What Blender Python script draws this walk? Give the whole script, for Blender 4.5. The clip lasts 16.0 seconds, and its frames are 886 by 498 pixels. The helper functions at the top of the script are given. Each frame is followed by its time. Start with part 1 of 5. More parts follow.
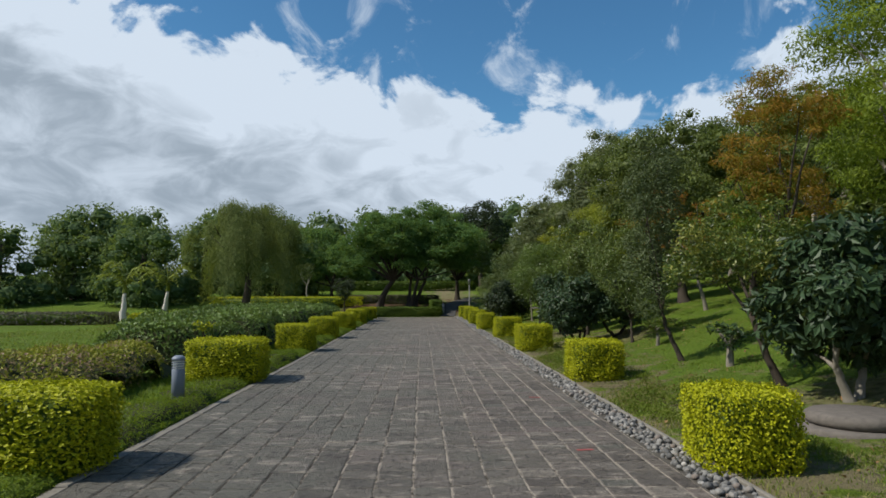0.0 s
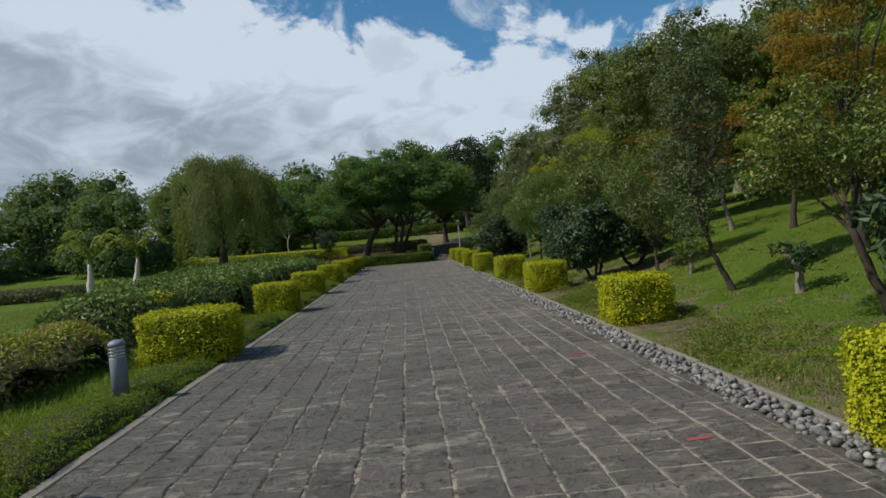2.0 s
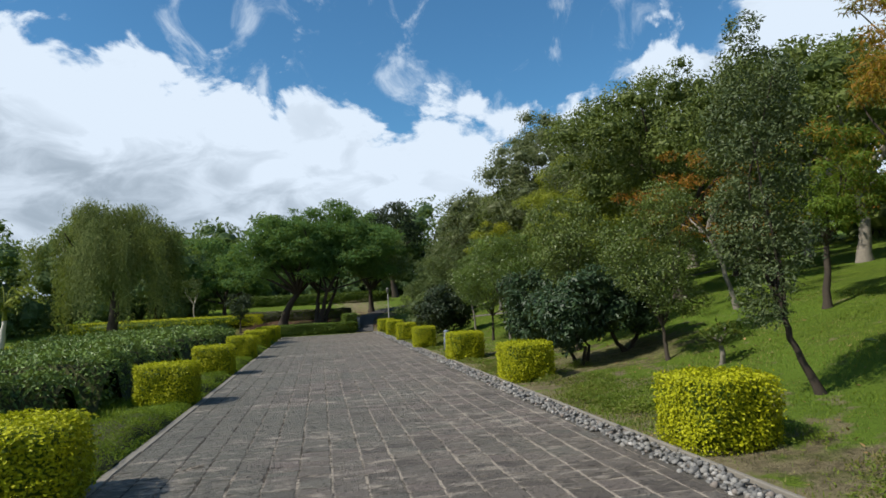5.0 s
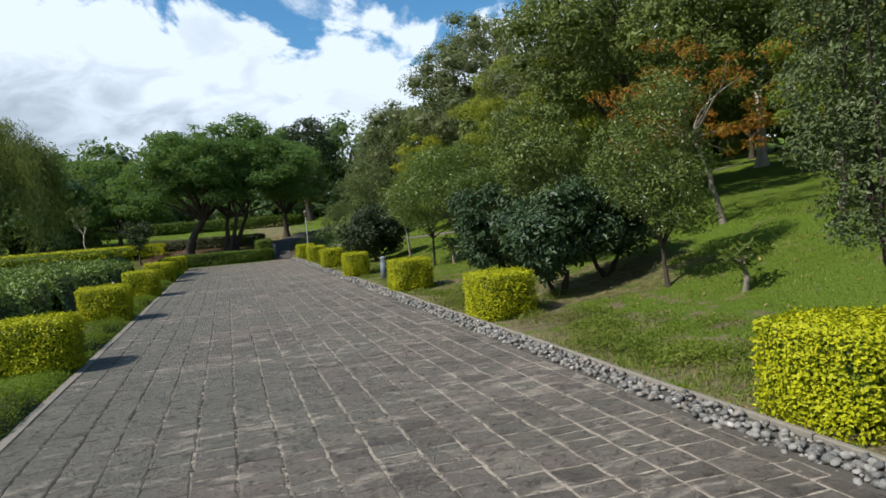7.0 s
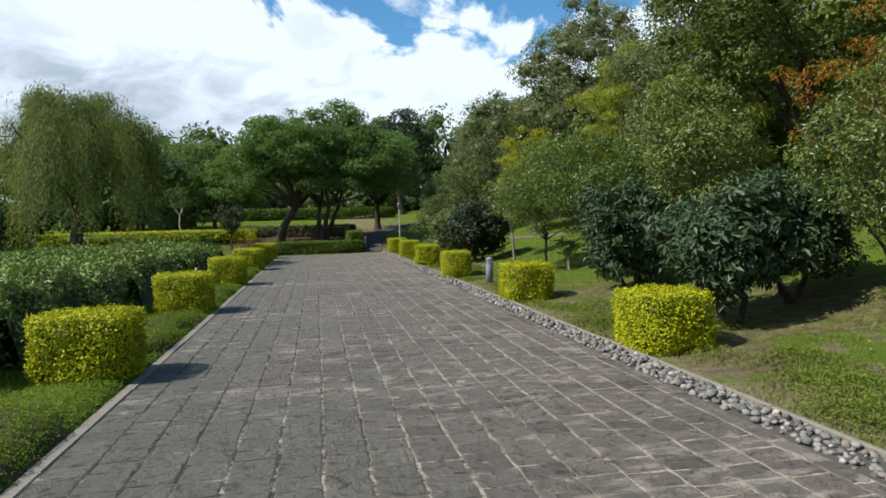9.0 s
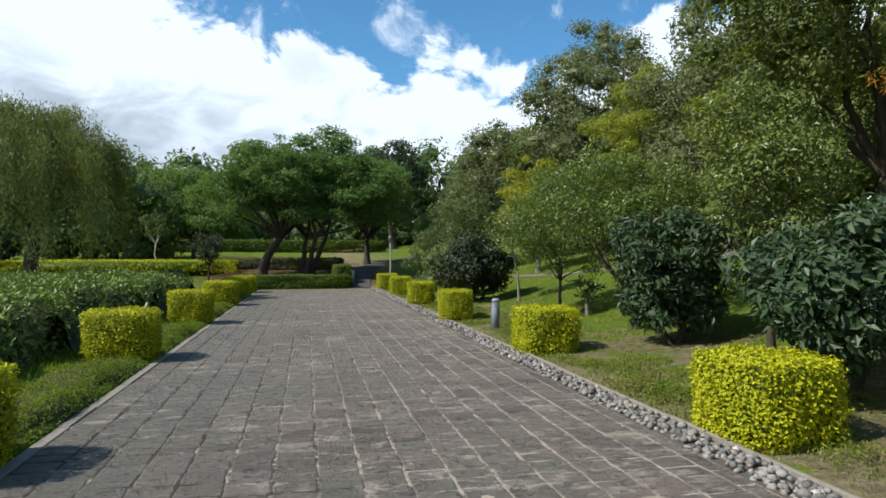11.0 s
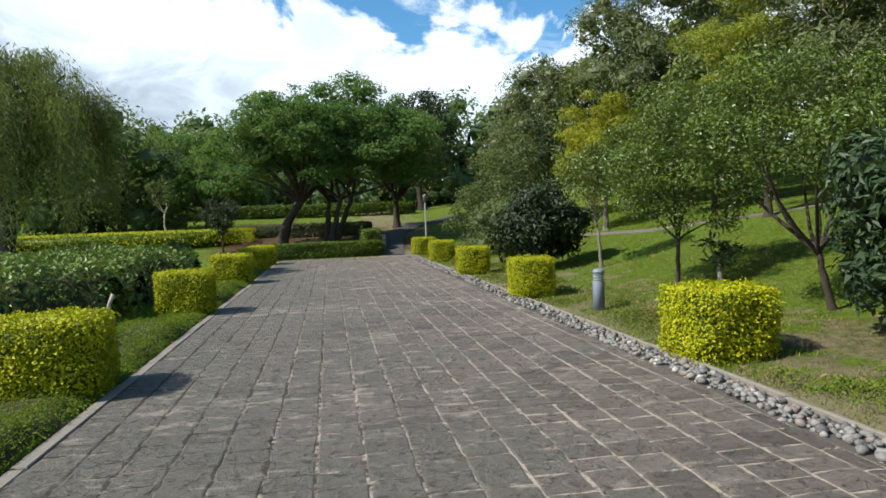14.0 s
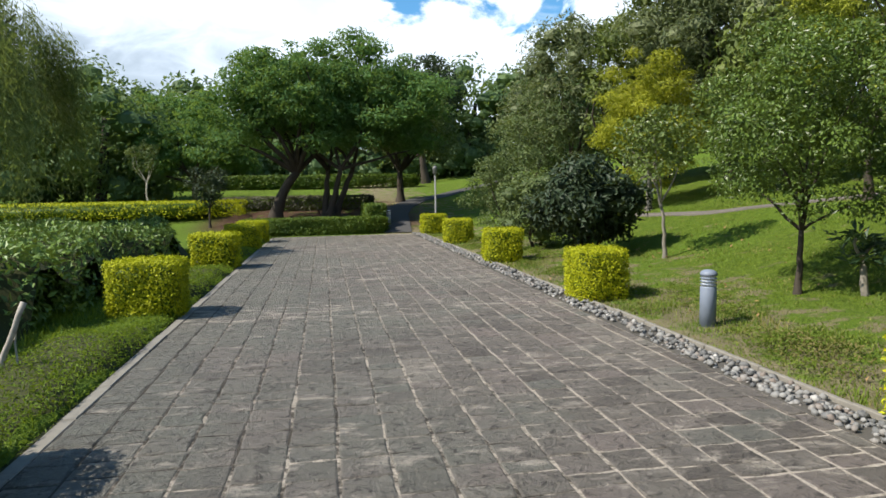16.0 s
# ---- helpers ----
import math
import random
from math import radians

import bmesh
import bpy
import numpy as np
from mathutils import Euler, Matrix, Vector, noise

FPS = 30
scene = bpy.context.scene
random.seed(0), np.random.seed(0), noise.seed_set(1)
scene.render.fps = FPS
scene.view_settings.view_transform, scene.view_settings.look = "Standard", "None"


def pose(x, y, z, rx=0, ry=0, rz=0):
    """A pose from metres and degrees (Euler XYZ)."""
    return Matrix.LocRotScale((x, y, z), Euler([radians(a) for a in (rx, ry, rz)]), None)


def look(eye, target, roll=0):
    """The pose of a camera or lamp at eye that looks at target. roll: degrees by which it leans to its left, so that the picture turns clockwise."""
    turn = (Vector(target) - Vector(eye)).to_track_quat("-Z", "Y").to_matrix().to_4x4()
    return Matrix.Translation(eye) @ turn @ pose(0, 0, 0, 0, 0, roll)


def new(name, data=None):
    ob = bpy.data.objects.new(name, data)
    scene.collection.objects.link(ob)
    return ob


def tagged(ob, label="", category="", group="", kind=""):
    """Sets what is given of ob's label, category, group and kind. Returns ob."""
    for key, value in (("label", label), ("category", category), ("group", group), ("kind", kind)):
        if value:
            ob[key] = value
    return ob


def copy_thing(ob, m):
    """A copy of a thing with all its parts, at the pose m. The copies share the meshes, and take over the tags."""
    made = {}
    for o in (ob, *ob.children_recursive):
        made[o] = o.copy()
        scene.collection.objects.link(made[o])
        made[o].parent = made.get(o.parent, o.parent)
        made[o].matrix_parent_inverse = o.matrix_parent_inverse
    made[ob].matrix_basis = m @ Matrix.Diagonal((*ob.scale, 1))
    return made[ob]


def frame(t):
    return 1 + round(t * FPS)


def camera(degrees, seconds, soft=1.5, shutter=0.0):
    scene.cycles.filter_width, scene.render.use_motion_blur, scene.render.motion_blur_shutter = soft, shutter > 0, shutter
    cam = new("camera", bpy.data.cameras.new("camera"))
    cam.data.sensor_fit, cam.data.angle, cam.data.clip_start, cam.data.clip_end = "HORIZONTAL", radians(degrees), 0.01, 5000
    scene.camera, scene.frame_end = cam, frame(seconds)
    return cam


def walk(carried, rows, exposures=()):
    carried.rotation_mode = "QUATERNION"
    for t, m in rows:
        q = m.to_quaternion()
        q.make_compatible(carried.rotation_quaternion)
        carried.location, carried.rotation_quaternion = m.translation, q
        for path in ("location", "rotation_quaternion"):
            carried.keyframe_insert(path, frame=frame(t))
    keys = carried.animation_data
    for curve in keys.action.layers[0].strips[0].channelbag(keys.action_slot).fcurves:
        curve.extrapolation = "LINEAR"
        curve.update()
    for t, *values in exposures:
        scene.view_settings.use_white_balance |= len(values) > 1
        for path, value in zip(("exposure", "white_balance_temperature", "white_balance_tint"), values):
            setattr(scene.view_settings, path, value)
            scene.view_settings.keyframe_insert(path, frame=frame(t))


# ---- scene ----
cam = camera(66.6, 16.0, soft=1.6)
PATH = [
    (0, (0.084, 0.202, 1.475), (0.148, 2.196, 1.609), -0.1),
    (0.5, (0.008, 0.765, 1.465), (0.069, 2.76, 1.581), 0.6),
    (1, (-0.026, 1.316, 1.463), (0.09, 3.311, 1.534), -2.6),
    (1.5, (-0.06, 1.865, 1.484), (0.007, 3.862, 1.576), -0.4),
    (2, (-0.147, 2.41, 1.432), (-0.038, 4.407, 1.398), -4.7),
    (2.5, (-0.192, 2.978, 1.468), (-0.073, 4.972, 1.563), -3.1),
    (3, (-0.299, 3.529, 1.452), (-0.119, 5.517, 1.578), -3.0),
    (3.5, (-0.35, 4.13, 1.462), (0.024, 6.095, 1.472), -2.2),
    (4, (-0.359, 4.706, 1.48), (0.002, 6.672, 1.538), -2.1),
    (4.2, (-0.432, 4.935, 1.478), (-0.089, 6.895, 1.674), -2.2),
    (6.3, (-0.674, 7.664, 1.585), (-0.255, 9.619, 1.583), -4.4),
    (6.5, (-0.666, 7.913, 1.593), (-0.174, 9.851, 1.57), -2.6),
    (7, (-0.789, 8.517, 1.573), (-0.185, 10.421, 1.476), -4.6),
    (7.5, (-0.773, 9.082, 1.561), (-0.199, 10.998, 1.534), -4.3),
    (8, (-0.858, 9.684, 1.57), (-0.347, 11.617, 1.523), -2.4),
    (8.5, (-0.85, 10.277, 1.594), (-0.366, 12.217, 1.522), -0.9),
    (8.7, (-0.864, 10.473, 1.572), (-0.496, 12.437, 1.488), -1.3),
    (10.8, (-0.667, 12.751, 1.5), (-0.288, 14.712, 1.399), -2.3),
    (11, (-0.645, 13.022, 1.473), (-0.248, 14.982, 1.496), 0.0),
    (11.5, (-0.575, 13.634, 1.501), (-0.369, 15.624, 1.495), -1.0),
    (12, (-0.583, 14.298, 1.519), (-0.29, 16.274, 1.438), -1.8),
    (12.5, (-0.579, 14.958, 1.51), (-0.265, 16.928, 1.361), -3.6),
    (13, (-0.624, 15.601, 1.502), (-0.336, 17.574, 1.342), -4.2),
    (13.5, (-0.652, 16.285, 1.491), (-0.328, 18.256, 1.387), -1.2),
    (14, (-0.73, 16.912, 1.454), (-0.4, 18.882, 1.362), -2.1),
    (14.5, (-0.767, 17.573, 1.467), (-0.339, 19.521, 1.316), -2.5),
    (15, (-0.869, 18.292, 1.475), (-0.431, 20.238, 1.325), -0.4),
    (15.5, (-0.947, 18.975, 1.495), (-0.583, 20.927, 1.26), -1.6),
    (16, (-0.903, 19.69, 1.52), (-0.559, 21.652, 1.349), -1.1),
]
walk(cam, [(t, look(eye, target, roll)) for t, eye, target, roll in PATH],
     exposures=[(0, -0.08), (0.5, -0.16), (1.5, -0.18), (2, -0.24), (2.5, -0.10), (3.5, 0.03), (7, 0.30), (11, 0.46), (12, 0.40), (13.5, 0.51), (16, 0.70)])

# ---- world, sun, exposure ----
SUN_EL, SUN_AZ = radians(46), radians(-100)      # azimuth from +y towards +x
to_sun = Vector((math.sin(SUN_AZ) * math.cos(SUN_EL), math.cos(SUN_AZ) * math.cos(SUN_EL), math.sin(SUN_EL)))
sun = new("sun", bpy.data.lights.new("sun", "SUN"))
sun.data.energy, sun.data.angle, sun.data.color = 5.0, radians(0.6), (1.0, 0.94, 0.84)
sun.matrix_world = look(to_sun * 100, (0, 0, 0))


class Nodes:
    """Short calls for building a node tree."""

    def __init__(self, tree):
        self.t = tree

    def n(self, kind, ins=None, operation="", use_clamp=False, data_type="", blend_type="", interpolation_type=""):
        node = self.t.nodes.new(kind)
        if operation:
            node.operation = operation
        if use_clamp:
            node.use_clamp = True
        if data_type:
            node.data_type, node.blend_type = data_type, blend_type
        if interpolation_type:
            node.interpolation_type = interpolation_type
        for k, v in (ins or {}).items():
            if isinstance(v, bpy.types.NodeSocket):
                self.t.links.new(v, node.inputs[k])
            else:
                node.inputs[k].default_value = v
        return node

    def math(self, op, a, b=0.0, c=0.0, clamp=False):
        node = self.n("ShaderNodeMath", {0: a, 1: b, 2: c}, operation=op, use_clamp=clamp)
        return node.outputs[0]

    def mix(self, f, a, b, blend="MIX"):
        node = self.n("ShaderNodeMix", {0: f, 6: a, 7: b}, data_type="RGBA", blend_type=blend)
        return node.outputs[2]

    def ramp(self, f, stops, interp="LINEAR"):
        node = self.n("ShaderNodeValToRGB", {0: f})
        node.color_ramp.interpolation = interp
        e = node.color_ramp.elements
        while len(e) < len(stops):
            e.new(0.5)
        for el, (p, c) in zip(e, stops):
            el.position, el.color = p, (c if isinstance(c, tuple) else (c, c, c)) + (1.0,)
        return node.outputs[0]

    def smooth(self, v, lo, hi):
        return self.n("ShaderNodeMapRange", {0: v, 1: lo, 2: hi}, interpolation_type="SMOOTHSTEP").outputs[0]

    def noise(self, vec, scale, detail=4.0, rough=0.55, distort=0.0):
        ins = {"Scale": scale, "Detail": detail, "Roughness": rough, "Distortion": distort}
        if vec is not None:
            ins["Vector"] = vec
        return self.n("ShaderNodeTexNoise", ins).outputs[0]


world = bpy.data.worlds.new("sky")
scene.world = world
world.use_nodes = True
w = Nodes(world.node_tree)
world.node_tree.nodes.clear()
sky = w.n("ShaderNodeTexSky")
sky.sky_type, sky.sun_disc, sky.sun_elevation, sky.sun_rotation = "NISHITA", False, SUN_EL, SUN_AZ
sky.air_density, sky.dust_density, sky.ozone_density = 1.0, 0.3, 2.5
coord = w.n("ShaderNodeTexCoord").outputs["Generated"]
sep = w.n("ShaderNodeSeparateXYZ", {0: coord})
azim = w.math("ARCTAN2", sep.outputs[0], sep.outputs[1])        # radians right of +y
elev = w.math("ARCSINE", sep.outputs[2])
flat = w.n("ShaderNodeCombineXYZ", {0: azim, 1: w.math("MULTIPLY", elev, 1.5), 2: 0.0}).outputs[0]
puff = w.noise(flat, 7.0, 10.0, 0.58, 0.35)
wisp = w.noise(w.n("ShaderNodeVectorMath", {0: flat, 1: (1.5, 1.0, 1.0)}, operation="MULTIPLY").outputs[0], 6.5, 7.0, 0.62, 0.9)
# height of the bank's upper rim round the horizon: high in the west, dipping ahead, rising again in the east
turn = w.n("ShaderNodeMapRange", {0: azim, 1: -0.8, 2: 0.8}).outputs[0]
rim = w.ramp(turn, [(0.0, 0.46), (0.16, 0.44), (0.25, 0.385), (0.32, 0.335), (0.43, 0.318), (0.53, 0.292), (0.60, 0.262), (0.66, 0.245), (0.75, 0.285), (0.85, 0.345), (1.0, 0.42)], "B_SPLINE")
depth = w.math("SUBTRACT", rim, elev)
body = w.math("ADD", w.math("MULTIPLY", depth, 8.0), w.math("MULTIPLY", w.math("SUBTRACT", puff, 0.5), 3.2))
bank = w.smooth(body, -0.10, 0.16)
veil = w.math("MULTIPLY", w.smooth(wisp, 0.52, 0.74), 0.70)
cover = w.math("MAXIMUM", bank, veil)
shade = w.noise(flat, 3.6, 5.0, 0.5, 0.3)
west = w.n("ShaderNodeMapRange", {0: azim, 1: -0.12, 2: 0.10, 3: 1.0, 4: 0.32}, interpolation_type="SMOOTHSTEP").outputs[0]
under = w.math("MULTIPLY", w.smooth(depth, 0.05, 0.17), west)
grey = w.math("ADD", under, w.math("MULTIPLY", w.math("SUBTRACT", shade, 0.46), 2.2), clamp=True)
lump = w.noise(w.n("ShaderNodeVectorMath", {0: flat, 1: (1.0, 1.25, 1.0)}, operation="MULTIPLY").outputs[0], 11.0, 9.0, 0.56, 0.6)
billow = w.math("MULTIPLY", w.smooth(lump, 0.34, 0.70), 0.75)
cloud = w.mix(w.math("SUBTRACT", grey, billow, clamp=True), (0.69, 0.79, 0.91, 1), (0.345, 0.42, 0.505, 1))
blue = w.n("ShaderNodeVectorMath", {0: sky.outputs[0], 1: (0.055, 0.098, 0.115)}, operation="MULTIPLY").outputs[0]
sky_col = w.mix(cover, blue, cloud)
bg = w.n("ShaderNodeBackground", {0: sky_col, 1: 1.0})
w.n("ShaderNodeOutputWorld", {0: bg.outputs[0]})


# ---- materials ----
def material(name):
    m = bpy.data.materials.new(name)
    m.use_nodes = True
    m.node_tree.nodes.clear()
    return m, Nodes(m.node_tree)


def finish(g, colour, rough=0.8, bump=None, strength=0.3, dist=0.02, metallic=0.0, spec=0.4):
    ins = {"Base Color": colour, "Roughness": rough, "Metallic": metallic, "Specular IOR Level": spec}
    if bump is not None:
        ins["Normal"] = g.n("ShaderNodeBump", {"Height": bump, "Strength": strength, "Distance": dist}).outputs[0]
    b = g.n("ShaderNodeBsdfPrincipled", ins)
    g.n("ShaderNodeOutputMaterial", {0: b.outputs[0]})


def leaf_material(name, low, high, old=None, glow=0.35, rough=0.55, patch=1.2, spec=0.22):
    """Leaves: each its own tone, with wider patches, light coming partly through."""
    m, g = material(name)
    rnd = g.n("ShaderNodeNewGeometry").outputs["Random Per Island"]
    pos = g.n("ShaderNodeTexCoord").outputs["Object"]
    wide = g.noise(pos, patch, 3.0)
    f = g.math("ADD", g.math("MULTIPLY", rnd, 0.65), g.math("MULTIPLY", g.math("SUBTRACT", wide, 0.33), 1.0), clamp=True)
    col = g.mix(f, low + (1,), high + (1,))
    if old:
        col = g.mix(g.smooth(g.math("ADD", g.math("MULTIPLY", g.noise(pos, patch * 0.8 + 0.3, 2.0), 0.8), g.math("MULTIPLY", rnd, 0.35)), 0.60, 0.78), col, old + (1,))
    b = g.n("ShaderNodeBsdfPrincipled", {"Base Color": col, "Roughness": rough, "Specular IOR Level": spec})
    tr = g.n("ShaderNodeBsdfTranslucent", {0: g.mix(0.5, col, (0.25, 0.30, 0.02, 1))})
    mx = g.n("ShaderNodeMixShader", {0: glow, 1: b.outputs[0], 2: tr.outputs[0]})
    g.n("ShaderNodeOutputMaterial", {0: mx.outputs[0]})
    return m


def bark_material(name, dark, pale, scale=9.0):
    m, g = material(name)
    pos = g.n("ShaderNodeTexCoord").outputs["Object"]
    st = g.n("ShaderNodeVectorMath", {0: pos, 1: (1, 1, 0.25)}, operation="MULTIPLY").outputs[0]
    fine, wide = g.noise(st, scale * 3, 6.0, 0.65), g.noise(pos, scale * 0.3, 3.0)
    col = g.mix(g.math("MULTIPLY_ADD", fine, 0.7, g.math("MULTIPLY", wide, 0.4), clamp=True), dark + (1,), pale + (1,))
    finish(g, col, 0.9, fine, 0.6, 0.02, spec=0.2)
    return m


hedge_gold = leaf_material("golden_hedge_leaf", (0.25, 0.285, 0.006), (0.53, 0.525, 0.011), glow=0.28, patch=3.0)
# Inner leaves are greener, and darkened in colour for shade behind the outer skin.
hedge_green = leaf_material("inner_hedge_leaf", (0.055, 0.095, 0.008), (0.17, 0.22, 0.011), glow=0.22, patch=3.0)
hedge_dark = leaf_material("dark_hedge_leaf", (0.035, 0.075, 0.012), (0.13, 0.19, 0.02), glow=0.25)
leaf_green = leaf_material("mid_green_leaf", (0.038, 0.070, 0.014), (0.175, 0.225, 0.050), glow=0.24, rough=0.40, spec=0.40)
leaf_wood = leaf_material("wood_edge_leaf", (0.048, 0.098, 0.038), (0.150, 0.225, 0.085), glow=0.42, patch=0.35)
leaf_hill = leaf_material("hill_tree_leaf", (0.034, 0.062, 0.016), (0.180, 0.220, 0.055), glow=0.28, patch=0.5)
leaf_bright = leaf_material("bright_green_leaf", (0.022, 0.050, 0.010), (0.150, 0.222, 0.034), glow=0.22, rough=0.38, spec=0.40)
leaf_fern = leaf_material("fine_acacia_leaf", (0.046, 0.116, 0.034), (0.138, 0.262, 0.074), glow=0.46, patch=0.6)
leaf_dark = leaf_material("dark_leathery_leaf", (0.015, 0.035, 0.016), (0.052, 0.092, 0.036), glow=0.12, rough=0.5, spec=0.27)
leaf_black = leaf_material("blackish_green_leaf", (0.014, 0.030, 0.014), (0.045, 0.065, 0.030), glow=0.1, rough=0.55, spec=0.25)
leaf_olive = leaf_material("olive_grey_leaf", (0.050, 0.080, 0.026), (0.15, 0.19, 0.070), glow=0.28)
leaf_euca = leaf_material("eucalyptus_leaf", (0.058, 0.086, 0.040), (0.230, 0.255, 0.125), glow=0.32, patch=0.5)
leaf_citrus = leaf_material("citrus_leaf", (0.028, 0.058, 0.010), (0.125, 0.175, 0.026), old=(0.24, 0.24, 0.045), glow=0.26, rough=0.42, spec=0.36)
leaf_willow = leaf_material("willow_leaf", (0.072, 0.105, 0.032), (0.225, 0.262, 0.088), glow=0.36, rough=0.7, patch=0.5, spec=0.12)
leaf_rust = leaf_material("rusty_cypress_leaf", (0.22, 0.070, 0.010), (0.42, 0.165, 0.02), old=(0.20, 0.22, 0.02), glow=0.4, patch=0.7)
leaf_mixed = leaf_material("turning_cypress_leaf", (0.062, 0.120, 0.014), (0.200, 0.285, 0.030), old=(0.40, 0.17, 0.02), glow=0.4, patch=0.45)
leaf_cypress = leaf_material("green_cypress_leaf", (0.085, 0.135, 0.012), (0.26, 0.33, 0.030), glow=0.42, patch=0.5)
leaf_turning = leaf_material("rust_cypress_leaf", (0.17, 0.105, 0.012), (0.36, 0.17, 0.018), old=(0.17, 0.21, 0.020), glow=0.40, patch=0.55)
leaf_yellow = leaf_material("yellow_cypress_leaf", (0.16, 0.19, 0.015), (0.40, 0.39, 0.022), glow=0.42, patch=0.8)
leaf_weed = leaf_material("verge_weed_leaf", (0.070, 0.120, 0.014), (0.215, 0.275, 0.036), old=(0.24, 0.20, 0.08), glow=0.35, patch=0.9)
leaf_slender = leaf_material("dusky_green_leaf", (0.036, 0.062, 0.024), (0.130, 0.165, 0.062), glow=0.2, patch=0.8, spec=0.35)
leaf_feather = leaf_material("feathery_yellow_leaf", (0.11, 0.15, 0.018), (0.34, 0.36, 0.035), glow=0.42, patch=0.8)
leaf_bed = leaf_material("bed_shrub_leaf", (0.040, 0.080, 0.020), (0.195, 0.29, 0.058), glow=0.14, rough=0.48, patch=0.5, spec=0.28)
leaf_lantana = leaf_material("flowering_shrub_leaf", (0.10, 0.14, 0.02), (0.44, 0.42, 0.04), old=(0.28, 0.18, 0.13), glow=0.3, patch=0.8)
leaf_variegated = leaf_material("variegated_shrub_leaf", (0.045, 0.10, 0.03), (0.30, 0.36, 0.22), glow=0.25, patch=0.9)
leaf_heather = leaf_material("grey_purple_shrub_leaf", (0.065, 0.062, 0.045), (0.15, 0.14, 0.10), glow=0.2)
leaf_palm = leaf_material("palm_leaf", (0.09, 0.14, 0.02), (0.28, 0.30, 0.04), glow=0.3)
grass_blade = leaf_material("grass_blade", (0.060, 0.115, 0.009), (0.195, 0.268, 0.024), old=(0.28, 0.25, 0.085), glow=0.38, rough=0.55, patch=0.8, spec=0.25)
groundcover = leaf_material("groundcover_blade", (0.060, 0.115, 0.009), (0.205, 0.290, 0.022), glow=0.36, rough=0.6, patch=0.9)
bark_brown = bark_material("brown_bark", (0.020, 0.016, 0.012), (0.080, 0.065, 0.050))
bark_grey = bark_material("grey_bark", (0.08, 0.07, 0.055), (0.30, 0.27, 0.22))
bark_pale = bark_material("pale_bark", (0.24, 0.21, 0.17), (0.55, 0.50, 0.43), 6.0)
palm_trunk = bark_material("whitish_palm_trunk", (0.36, 0.34, 0.30), (0.66, 0.63, 0.57), 4.0)


def slab_material():
    m, g = material("basalt_paving")
    rnd = g.n("ShaderNodeObjectInfo").outputs["Random"]
    geo = g.n("ShaderNodeNewGeometry")
    pos = geo.outputs["Position"]
    tone = g.math("FRACT", g.math("ADD", g.math("MULTIPLY", rnd, 3.7), geo.outputs["Random Per Island"]))
    base = g.ramp(tone, [(0.0, (0.098, 0.084, 0.072)), (0.3, (0.135, 0.118, 0.100)), (0.6, (0.160, 0.140, 0.119)), (0.82, (0.172, 0.141, 0.123)), (0.92, (0.130, 0.126, 0.105)), (1.0, (0.228, 0.199, 0.165))])
    along = g.n("ShaderNodeVectorMath", {0: pos, 1: (0.45, 1.0, 1.0)}, operation="MULTIPLY").outputs[0]
    across = g.n("ShaderNodeVectorMath", {0: pos, 1: (0.28, 1.0, 1.0)}, operation="MULTIPLY").outputs[0]
    wide, band = g.noise(pos, 0.45, 4.0, 0.6), g.noise(across, 0.55, 3.0, 0.6)
    grain, speck = g.noise(pos, 75.0, 5.0, 0.72), g.noise(pos, 34.0, 4.0, 0.7, 0.6)
    cleft, dust = g.noise(pos, 11.0, 7.0, 0.70, 0.8), g.noise(along, 6.0, 7.0, 0.70, 0.4)
    col = g.mix(g.math("MULTIPLY", g.smooth(wide, 0.42, 0.66), 0.40), base, (0.195, 0.162, 0.130, 1))
    lichen = g.math("MULTIPLY", g.smooth(g.math("SUBTRACT", wide, g.math("MULTIPLY", g.n("ShaderNodeSeparateXYZ", {0: pos}).outputs[0], 0.07)), 0.40, 0.64), 0.68)
    col = g.mix(lichen, col, (0.125, 0.126, 0.104, 1))
    col = g.mix(g.math("MULTIPLY", g.smooth(cleft, 0.53, 0.64), 0.75), col, (0.036, 0.031, 0.026, 1))
    powder = g.math("ADD", dust, g.math("MULTIPLY", g.math("SUBTRACT", band, 0.5), 0.36))
    col = g.mix(g.math("MULTIPLY", g.smooth(powder, 0.53, 0.68), 0.68), col, (0.40, 0.350, 0.288, 1))
    col = g.mix(g.math("MULTIPLY", g.smooth(speck, 0.58, 0.68), 0.55), col, (0.034, 0.029, 0.024, 1))
    col = g.mix(g.math("MULTIPLY", g.smooth(speck, 0.40, 0.30), 0.40), col, (0.30, 0.265, 0.215, 1))
    col = g.mix(g.math("MULTIPLY", g.smooth(grain, 0.50, 0.70), 0.40), col, (0.030, 0.027, 0.024, 1))
    h = g.math("ADD", g.math("MULTIPLY", cleft, 1.5), g.math("MULTIPLY", grain, 0.35))
    finish(g, col, g.math("MULTIPLY_ADD", cleft, 0.25, 0.60), h, 1.0, 0.04, spec=0.34)
    return m


